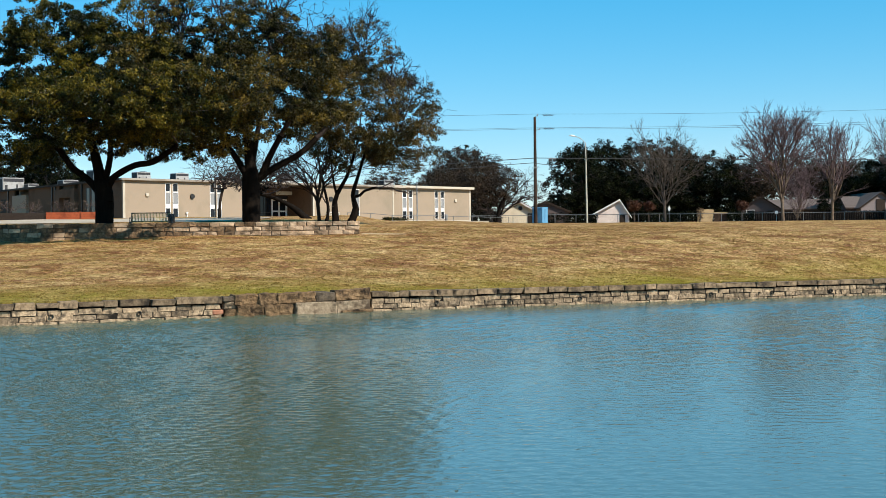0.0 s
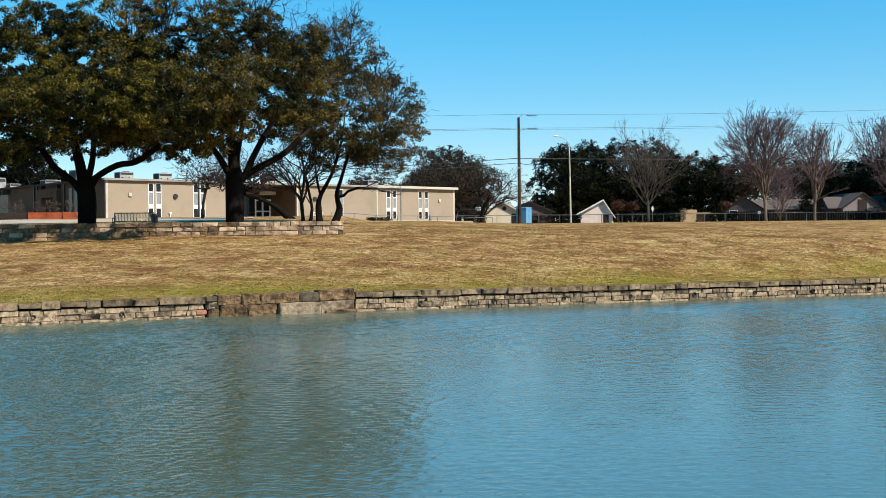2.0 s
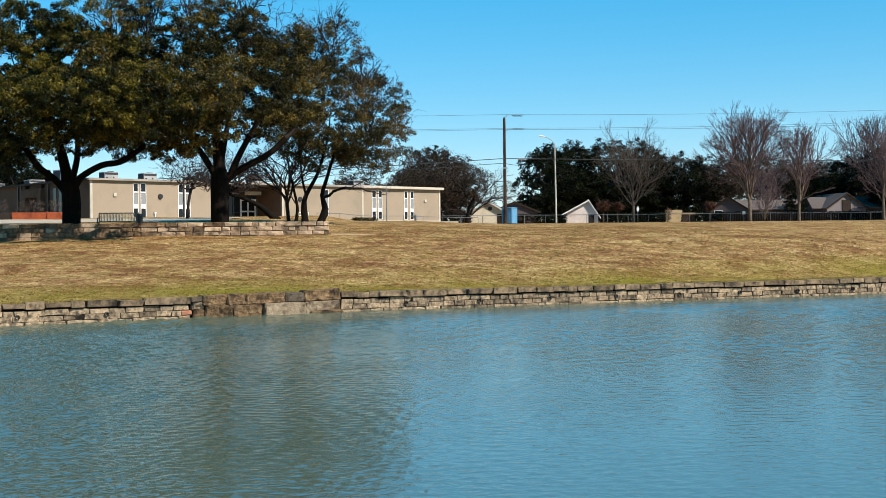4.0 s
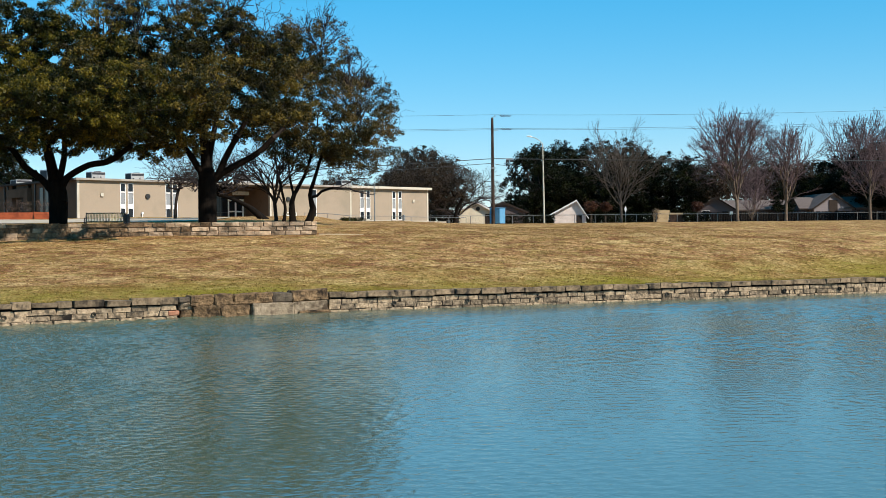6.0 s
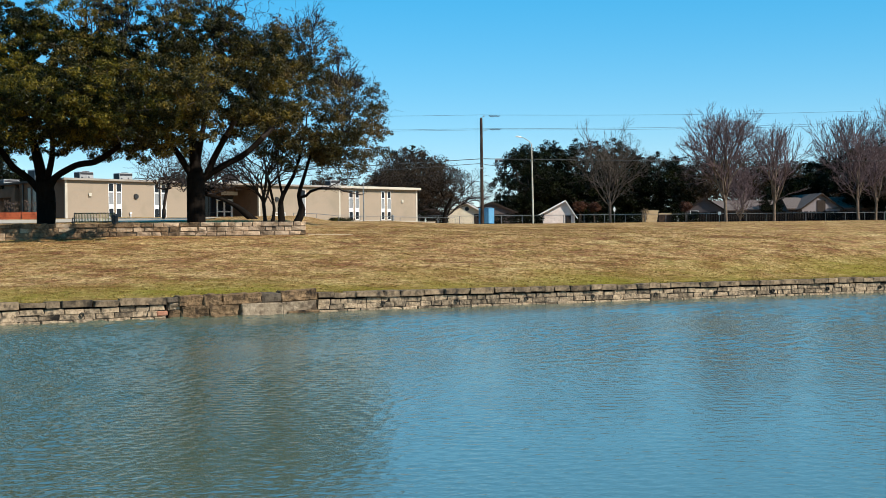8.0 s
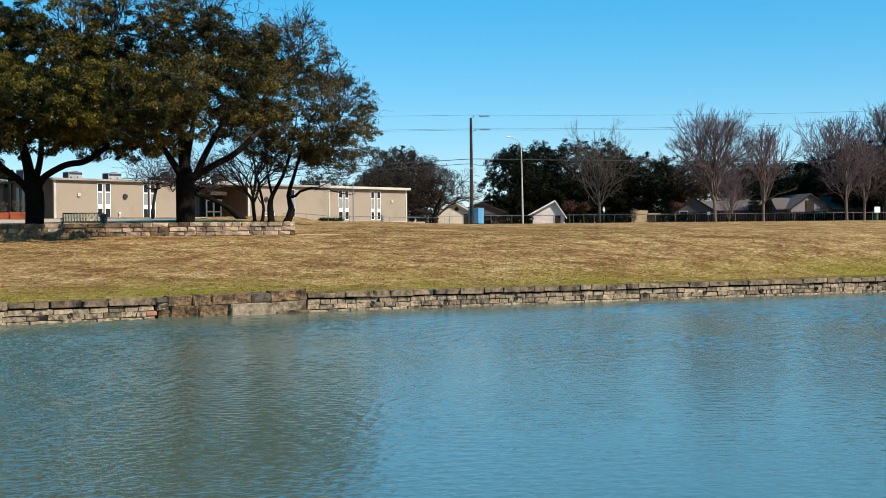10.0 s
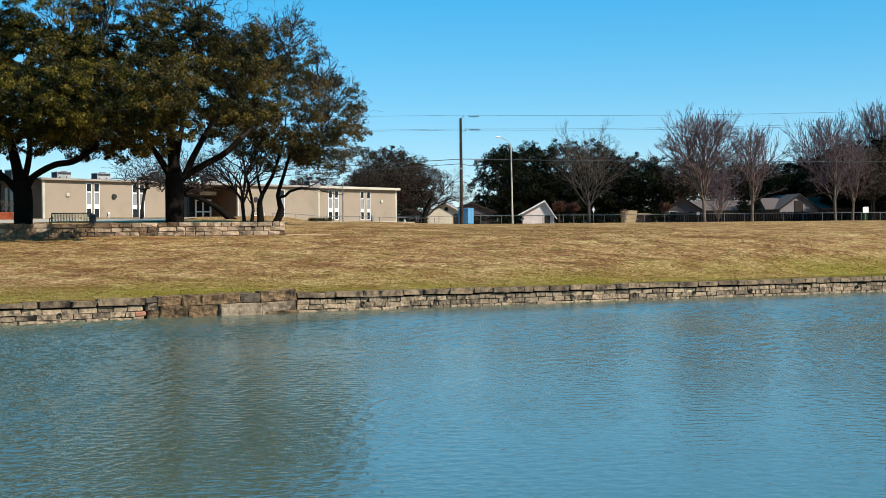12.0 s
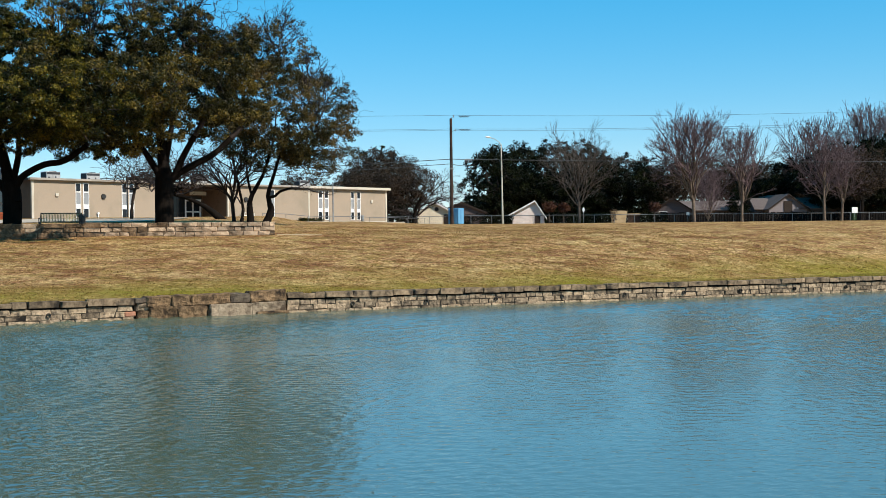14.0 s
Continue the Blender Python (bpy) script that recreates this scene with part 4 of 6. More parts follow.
def build_school():
    root = thing("school_building", SCHOOL, "flat-roofed single-storey tan stucco school building", "building")
    H = 3.92
    slots_a = [(4.54, 5.12), (5.36, 5.98), (9.60, 10.20), (10.40, 11.0)]
    slots_b = [(28.0, 28.75), ]
    slots_c = [(35.3, 35.95), (36.25, 36.85), (40.25, 40.8), (41.2, 41.78)]
    bm = bmesh.new()
    panel(bm, 15.2, H, 0.25, [(a, b, 0.28, 3.72) for a, b in slots_a])
    part("wall", bm, M["stucco"], root, "sunlit tan stucco front wall")
    bm = bmesh.new()
    panel(bm, 33.75, H, 0.25, [(a, b, 0.28, 3.6) for a, b in slots_b], 22.4)
    part("wall", bm, M["stucco"], root)
    bm = bmesh.new()
    panel(bm, 46.0, H, 0.25, [(a, b, 0.28, 3.66) for a, b in slots_c], 33.75)
    bmesh.ops.translate(bm, verts=bm.verts, vec=(0, 0.35, 0))
    part("wall", bm, M["stucco"], root)
    for a, b in slots_a:
        strip_window(root, a, b, 0.28, 3.72)
    for a, b in slots_b:
        strip_window(root, a, b, 0.28, 3.6)
    for a, b in slots_c:
        strip_window(root, a, b, 0.28, 3.66, 0.35)
    # entrance recess with glazed doors; wall shade is in the browner stucco
    boxes("wall", M["stucco_shade"], root, (22.4, 22.65, 0.25, 4.7, 0, H), (14.95, 15.2, 0.25, 4.7, 0, H), (14.95, 18.2, 4.7, 4.95, 0, H), (22.25, 22.65, 4.7, 4.95, 0, H),
          (18.2, 22.25, 4.7, 4.95, 2.9, H), label="recess wall with its shade put into a brown colour")
    door = boxes("glazed_door", M["white_paint"], root, (20.1, 20.28, 4.72, 4.82, 0, 2.55), (21.02, 21.22, 4.72, 4.82, 0, 2.55), (21.98, 22.2, 4.72, 4.82, 0, 2.55), (20.28, 21.98, 4.72, 4.82, 2.35, 2.55),
                 (20.28, 21.98, 4.72, 4.82, 0, 0.3), (20.28, 21.98, 4.72, 4.82, 1.1, 1.25), label="white double door with dark panes")
    for a, b in ((20.28, 21.02), (21.22, 21.98)):
        boxes("pane", M["glass"], door, (a, b, 4.76, 4.78, 0.3, 1.1))
        boxes("pane", M["glass"], door, (a, b, 4.76, 4.78, 1.25, 2.35))
    side = boxes("entrance_window", M["dark_metal"], root, (18.2, 18.28, 4.72, 4.82, 0, 2.9), (19.1, 19.16, 4.72, 4.82, 0, 2.9), (20.02, 20.1, 4.72, 4.82, 0, 2.9), (18.28, 20.02, 4.72, 4.82, 2.82, 2.9),
                 (18.28, 20.02, 4.72, 4.82, 1.0, 1.06), (20.1, 22.25, 4.72, 4.82, 2.55, 2.9))
    boxes("pane", M["glass"], side, (18.28, 20.02, 4.76, 4.78, 0, 2.82))
    boxes("canopy_sign", M["cream_paint"], root, (19.9, 22.0, 3.4, 3.5, 2.95, 3.35), label="pale sign board over the entrance")
    boxes("doorstep", M["concrete"], root, (15.2, 22.4, -1.2, 4.7, -0.3, 0.05))
    # shaded wing: the browner stucco carries its shade
    wing = boxes("wing_wall", M["stucco_shade"], root, (0, 0.25, 0.25, 10.1, 0, H), (0, 0.25, 14.9, 23.0, 0, H), (0, 0.25, 27.0, 50, 0, H), (0, 0.25, 11.0, 13.8, 2.6, H), label="stucco side wall coloured brown for its shade")
    boxes("projection", M["stucco_shade"], wing, (-0.5, 0.25, 10.1, 11.0, 0, 3.5), (-0.5, 0.25, 13.8, 14.9, 0, 3.5), (-0.5, 0.0, 11.0, 13.8, 2.6, 3.5), label="boxed tan door surround coloured brown for its shade")
    boxes("side_door", M["brown_door"], root, (0.05, 0.12, 11.0, 13.8, 0, 2.6), label="dark brown side door")
    boxes("projection", M["stucco"], wing, (-0.3, 0.25, 23.0, 27.0, 0, 3.3), label="pale wall panel")
    for y in (6.2, 7.4):
        boxes("side_window", M["glass"], root, (-0.03, -0.005, y, y + 0.7, 0.9, 3.4))
        boxes("window_frame", M["dark_metal"], root, (-0.05, -0.002, y - 0.08, y, 0.85, 3.45), (-0.05, -0.002, y + 0.7, y + 0.78, 0.85, 3.45), (-0.05, -0.002, y, y + 0.7, 3.4, 3.47))
    for y in (9.0, 15.6, 16.4, 28.6, 32.2):
        boxes("downpipe", M["dark_metal"], root, (-0.16, -0.004, y, y + 0.16, 0, H))
    # dark plate added to stand for a dim opening in the wing
    boxes("side_screen", M["brown_door"], root, (-0.03, -0.005, 29.5, 31.0, 0.3, 3.0))
    # far walls and roof
    each("back_wall", M["stucco"], root, (0.25, 46, 26, 26.25, 0, H), (45.75, 46, 0.6, 26, 0, H), (0.25, 14, 49.75, 50, 0, H), (14, 14.25, 26.25, 50, 0, H))
    roof = boxes("roof", M["gravel_roof"], root, (0.1, 22.5, 0.1, 26, H, H + 0.08), (22.5, 45.9, 0.1, 26, H, H + 0.08), (0.1, 14.1, 26, 49.9, H, H + 0.08), label="flat gravel roof")
    boxes("roof_edge", M["fascia"], roof, (-0.3, 33.6, -0.35, 0.1, H, H + 0.2), label="thin metal roof edge")
    boxes("roof_edge", M["brown_door"], roof, (-0.3, 0.1, 0.104, 50, H, H + 0.2), label="dark brown roof edge")
    boxes("roof_edge", M["cream_paint"], roof, (33.6, 46.3, -0.1, 0.45, H - 0.02, H + 0.26), (45.9, 46.3, 0.45, 26, H - 0.02, H + 0.26), label="deep cream roof edge")
    # corner trims, kerb strip, wall lamps and vents
    each("corner_trim", M["cream_paint"], root, (-0.02, 0.22, -0.03, -0.003, 0, H), (22.4, 22.6, -0.03, -0.003, 0, H), (45.8, 46.03, 0.3, 0.347, 0, H), (33.55, 33.76, -0.03, -0.003, 0, H))
    each("base_strip", M["cream_paint"], root, (0.25, 15.2, -0.06, -0.004, 0, 0.16), (22.65, 33.5, -0.06, -0.004, 0, 0.16), (33.8, 45.8, 0.28, 0.346, 0, 0.16))
    for x in (7.56, 24.8):
        bm = bmesh.new()
        rod(bm, (x, -0.16, 2.45), (x, -0.004, 2.45), 0.24, 0.27, 14)
        part("wall_vent", bm, M["dark_metal"], root, "dark round wall vent")
    for x, y in ((2.4, 0.0), (43.4, 0.35)):
        boxes("wall_lamp", M["cream_paint"], root, (x, x + 0.32, y - 0.14, y - 0.004, 2.35, 2.7), bevel=0.03)
    boxes("hose_cabinet", M["galvanised"], root, (41.86, 42.1, 0.12, 0.342, 0.2, 0.85), label="small grey box at the foot of the wall")
    for x in (6.9, 24.2):
        bm = bmesh.new()
        rod(bm, (x, -0.12, 0.16), (x, -0.12, 0.75), 0.05)
        box(bm, x - 0.1, x + 0.1, -0.2, -0.04, 0.7, 0.85)
        part("standpipe", bm, M["white_paint"], root)
    for x, y, w, d, h in ((4.5, 5, 1.5, 1.3, 1.05), (8.9, 5, 1.5, 1.3, 1.05), (24.2, 8, 1.6, 1.4, 1.5), (37.4, 6, 1.5, 1.2, 1.1), (2.4, 34.4, 2.6, 2.2, 1.75), (4.2, 32.4, 1.3, 1.3, 1.0),
                          (5.1, 24.1, 1.8, 1.6, 1.1), (5.5, 17.1, 1.9, 1.9, 1.9)):
        roof_unit(SCHOOL @ pose(x, y, H + 0.08), w, d, h)
    rack = thing("bike_rack", SCHOOL @ pose(23.6, -1.4, 0.03), "low white pipe rack standing before the school wall", "bike rack")
    for z in (0.3, 0.6, 0.9):
        bm = bmesh.new()
        rod(bm, (0, 0, z), (1.3, 0, z), 0.03, 0.03, 8)
        part("bar", bm, M["white_paint"], rack)
    for x in (0, 1.3):
        bm = bmesh.new()
        rod(bm, (x, 0, 0), (x, 0, 0.92), 0.035, 0.035, 8)
        part("upright", bm, M["white_paint"], rack)
    bm = bmesh.new()
    for x0, x1 in ((0.0, 15.0), (22.5, 46.5)):
        box(bm, x0, x1, -2.4, -0.9, -0.25, 0.03)
    ob = part("apron", bm, M["concrete"])
    ob.matrix_world = SCHOOL
    tagged(ob, "pale concrete strip along the school front", "pavement", kind="structure")


def build_planters():
    """Raised beds of red boards with dry plants, beside the shaded wing."""
    rng = np.random.default_rng(9)
    # the first bed's shade is its dark brown board colour
    for k, (x0, x1, y, mat) in enumerate(((-37.4, -33.5, 101.7, "brown_door"), (-33.4, -30.75, 102.6, "red_wood"), (-30.65, -28.1, 103.2, "red_wood"))):
        z = ground_z((x0 + x1) / 2, y)
        ob = thing("raised_bed", pose(x0, y, z, 0, 0, 12), "raised garden bed of red-stained boards holding dry plants" if k else "raised garden bed with boards coloured dark for its shade", "planter", "raised beds")
        w, d, h = x1 - x0, 1.4, 0.62
        for j in range(3):
            boxes("board", M[mat], ob, (0, w, 0, 0.05, j * 0.205, j * 0.205 + 0.195))
            boxes("board", M[mat], ob, (0, w, d - 0.05, d, j * 0.205, j * 0.205 + 0.195))
            boxes("board", M[mat], ob, (0, 0.05, 0.055, d - 0.055, j * 0.205, j * 0.205 + 0.195))
            boxes("board", M[mat], ob, (w - 0.05, w, 0.055, d - 0.055, j * 0.205, j * 0.205 + 0.195))
        for cx in (-0.045, w + 0.005):
            boxes("corner_post", M[mat], ob, (cx, cx + 0.04, -0.02, 0.08, 0, h + 0.05))
        boxes("soil", M["soil"], ob, (0.06, w - 0.06, 0.06, d - 0.06, 0.05, h - 0.08))
        n = 56
        places = np.stack([rng.uniform(0.2, w - 0.2, n), rng.uniform(0.2, d - 0.2, n), rng.uniform(h + 0.1, h + 1.0, n)], 1)
        root = thing("dry_shrub", pose(x0, y, z, 0, 0, 12), "dry brown winter stalks in a raised bed", "plant", "bed plants")
        pts, par, tips = grow(rng, [[(p[0] + rng.normal(0, .05), p[1], h - 0.1), (p[0], p[1], h + 0.05)] for p in places[:8]], [tuple(p) for p in places], 0.25)
        part_mesh("stems", branch_mesh("stems", pts, par, 0.013, most=0.03), M["twig"], root)
        part_mesh("foliage", leaves("foliage", rng, places, 0.26, 18, 0.045), M["dry_stalk"], root)


# ---------------------------------------------------------------- street furniture
def build_bench():
    ob = thing("park_bench", on_ground(-16.05, 66.95, 4, 0.97), "black metal park bench, sunlight put into its yellowish slat colour", "bench")
    w = 2.2
    for k in range(26):
        x = -w / 2 + 0.06 + k * (w - 0.12) / 25
        bm = bmesh.new()
        rod(bm, (x, 0.06, 0.45), (x, 0.20, 0.95), 0.022, 0.022, 6)
        part("back_slat", bm, M["sunlit_slat"], ob)
    for k in range(8):
        y = -0.40 + k * 0.062
        boxes("seat_slat", M["sunlit_slat"], ob, (-w / 2, w / 2, y, y + 0.045, 0.43, 0.46))
    bm = bmesh.new()
    rod(bm, (-w / 2, 0.20, 0.95), (w / 2, 0.20, 0.95), 0.028)
    rod(bm, (-w / 2, 0.06, 0.47), (w / 2, 0.06, 0.47), 0.025)
    part("back_rail", bm, M["dark_metal"], ob)
    for x in (-w / 2, w / 2):
        bm = bmesh.new()
        rod(bm, (x, -0.38, 0), (x, -0.40, 0.66), 0.03)
        rod(bm, (x, 0.05, 0), (x, 0.20, 0.95), 0.03)
        rod(bm, (x, -0.40, 0.66), (x, 0.12, 0.68), 0.03)
        box(bm, x - 0.045, x + 0.045, -0.42, 0.10, 0.38, 0.45)
        part("end_frame", bm, M["dark_metal"], ob)
    bin_ = thing("litter_bin", on_ground(-14.92, 66.95), "small dark metal litter bin beside the bench", "bin")
    bm = bmesh.new()
    rod(bm, (0, 0, 0), (0, 0, 0.72), 0.16, 0.19, 16)
    part("drum", bm, M["dark_metal"], bin_)
    bm = bmesh.new()
    rod(bm, (0, 0, 0.72), (0, 0, 0.86), 0.2, 0.15, 16)
    part("lid", bm, M["dark_metal"], bin_)


def cable(name, stops, r, sag, label):
    """One sagging line over its supports."""
    line = []
    for a, b in zip(stops, stops[1:]):
        a, b = Vector(a), Vector(b)
        line += [a.lerp(b, k / 24) - Vector((0, 0, 4 * sag * (k / 24) * (1 - k / 24))) for k in range(24)]
    line.append(Vector(stops[-1]))
    verts, faces = [], []
    for p in line:
        verts += [(p.x, p.y - r, p.z), (p.x, p.y, p.z + r), (p.x, p.y + r, p.z), (p.x, p.y, p.z - r)]
    for i in range(len(line) - 1):
        faces += [(4 * i + k, 4 * i + 4 + k, 4 * i + 4 + (k + 1) % 4, 4 * i + (k + 1) % 4) for k in range(4)]
    tagged(part_mesh(name, mesh_from(name, verts, faces), M["cable"]), label, "cable")


def utility_pole(x, y, base, top):
    ob = thing("utility_pole", pose(x, y, base), "tall brown wooden utility pole carrying power lines", "utility pole", "utility poles")
    bm = bmesh.new()
    rod(bm, (0, 0, -0.3), (0, 0, top - base), 0.24, 0.16, 14)
    part("pole", bm, M["pole_wood"], ob)
    for z, reach in ((top - base - 0.0, 0.35), (top - base - 1.75, 0.6)):
        bm = bmesh.new()
        rod(bm, (0.0, 0, z), (reach, -0.1, z + 0.25), 0.03, 0.03, 6)
        rod(bm, (reach, -0.1, z + 0.12), (reach, -0.1, z + 0.42), 0.06, 0.05, 8)
        part("insulator_arm", bm, M["galvanised"], ob)
    bm = bmesh.new()
    rod(bm, (0.0, -0.2, top - base - 6.0), (0.0, 0.2, top - base - 6.0), 0.05, 0.05, 6)
    box(bm, -0.25, 0.25, -0.28, -0.18, top - base - 6.5, top - base - 6.3)
    part("bracket", bm, M["galvanised"], ob)
    return ob


def build_lines():
    px, py = 11.84, 155.0
    utility_pole(px, py, ground_z(px, py), 18.1)
    utility_pole(96.0, 172.0, ground_z(96, 172), 21.2)
    utility_pole(-75.0, 151.0, ground_z(-75, 151), 19.3)
    left, right = (-75.0, 151.0), (96.0, 172.0)
    for h, l, r, dx, name in ((18.5, 19.3, 21.4, 0.2, "top"), (16.75, 17.6, 19.9, 0.55, "second"), (16.6, 17.4, 19.5, -0.1, "second")):
        cable("power_line", [(left[0], left[1], l), (px + dx, py - 0.1, h), (right[0], right[1], r)], 0.015, 0.55, "thin grey overhead power line")
    cable("telephone_line", [(left[0], left[1], 8.9), (px, py - 0.25, 12.9), (right[0], right[1], 13.4)], 0.045, 0.3, "thick sagging overhead telephone cable")
    cable("telephone_line", [(left[0], left[1], 7.4), (px, py - 0.25, 12.3), (px + 3.0, py + 0.2, 12.2)], 0.035, 0.2, "thin overhead telephone cable")
    # splice boxes and line fittings beside the pole
    for x, z, w, h, mat in ((14.0, 12.72, 0.95, 0.30, "dark_metal"),):
        ob = thing("splice_box", pose(x, py - 0.2, z), "black cable splice case hanging from a cable", "cable box")
        boxes("case", M[mat], ob, (-w / 2, -0.03, -0.12, 0.12, -h, 0), (0.03, w / 2, -0.12, 0.12, -h, 0), bevel=0.04)
        boxes("hanger", M["galvanised"], ob, (-w / 2, w / 2, -0.03, 0.03, -0.02, 0.2))
    for x, z in ((13.4, 18.45), (13.5, 16.75)):
        ob = thing("line_fitting", pose(x, py - 0.1, z), "dark line clamps on a power cable", "cable fitting")
        bm = bmesh.new()
        for dx in (-0.55, -0.15, 0.3):
            rod(bm, (dx, 0, 0), (dx + 0.28, 0, -0.22), 0.07, 0.05, 6)
            rod(bm, (dx + 0.28, 0, -0.22), (dx + 0.5, 0, 0), 0.05, 0.03, 6)
        part("clamp", bm, M["dark_metal"], ob)


def build_street_lamp():
    x, y = 18.73, 158.0
    z = ground_z(x, y)
    ob = thing("street_lamp", pose(x, y, z, 0, -0.6, 0), "tall pale steel street lamp with a curved arm", "street lamp")
    bm = bmesh.new()
    rod(bm, (0, 0, -0.2), (0, 0, 10.4), 0.13, 0.075, 12)
    part("pole", bm, M["lamp_paint"], ob)
    bm = bmesh.new()
    stops = [(0, 0, 10.35), (-0.35, 0, 10.75), (-0.85, 0, 11.1), (-1.4, 0, 11.3)]
    for a, b in zip(stops, stops[1:]):
        rod(bm, a, b, 0.045, 0.04, 8)
    part("arm", bm, M["lamp_paint"], ob)
    bm = bmesh.new()
    bmesh.ops.create_uvsphere(bm, u_segments=12, v_segments=8, radius=0.5, matrix=pose(-1.7, 0, 11.36, 0, 8, 0) @ Matrix.Diagonal((0.8, 0.36, 0.22, 1)))
    part("lamp_head", bm, M["white_paint"], ob)


def build_fence():
    """Chain-link fence along the far street."""
    a, b = Vector((-14.0, 171.0)), Vector((100.0, 178.0))
    way = (b - a).normalized()
    length = (b - a).length
    root = thing("chain_link_fence", Matrix.Identity(4), "grey steel chain-link fence along the far edge of the lawn", "fence")
    n = int(length / 3.0)
    bm = bmesh.new()
    rod(bm, (0, 0, 0), (0, 0, 1.35), 0.045, 0.045, 8)
    rod(bm, (0, 0, 1.35), (0, 0, 1.40), 0.055, 0.02, 8)
    post = bpy.data.meshes.new("post")
    bm.to_mesh(post)
    bm.free()
    post.materials.append(M["fence_steel"])
    rail, net = bmesh.new(), ([], [])
    rng = random.Random(2)
    last = None
    for k in range(n + 1):
        p = a + way * (k * 3.0)
        z = ground_z(p.x, p.y)
        ob = part_mesh("post", post, None, root)
        ob.matrix_world = pose(p.x, p.y, z - 0.1, rng.uniform(-1, 1), rng.uniform(-1.2, 1.2), 0)
        top = Vector((p.x, p.y, z + 1.24))
        if last:
            rail = bmesh.new()
            rod(rail, last, top, 0.042, 0.042, 6)
            part("top_rail", rail, M["fence_steel"], root)
        last = top
        if k < n:
            for j in range(10):
                for d in (-1, 1):
                    q0 = p + way * (3.0 * j / 10)
                    q1 = q0 + way * (1.05 * d)
                    i = len(net[0])
                    net[0].extend([(q0.x, q0.y, z + 0.05), (q0.x + 0.003, q0.y, z + 0.05), (q1.x + 0.003, q1.y, z + 1.18), (q1.x, q1.y, z + 1.18)])
                    net[1].append((i, i + 1, i + 2, i + 3))
    part_mesh("wire_netting", mesh_from("wire_netting", *net), M["net_wire"], root)
    # low rail in front of the school
    root = thing("handrail", Matrix.Identity(4), "low grey pipe rail in front of the school wall", "railing")
    bm = bmesh.new()
    a, b = Vector((-10.0, 128.0)), Vector((8.0, 148.0))
    for k in range(9):
        p = a.lerp(b, k / 8)
        z = ground_z(p.x, p.y)
        bm2 = bmesh.new()
        rod(bm2, (p.x, p.y, z - 0.1), (p.x, p.y, z + 0.75), 0.035, 0.035, 6)
        part("post", bm2, M["fence_steel"], root)
        if k:
            rod(bm, old, (p.x, p.y, z + 0.73), 0.03, 0.03, 6)
        old = (p.x, p.y, z + 0.73)
    part("rail", bm, M["fence_steel"], root)


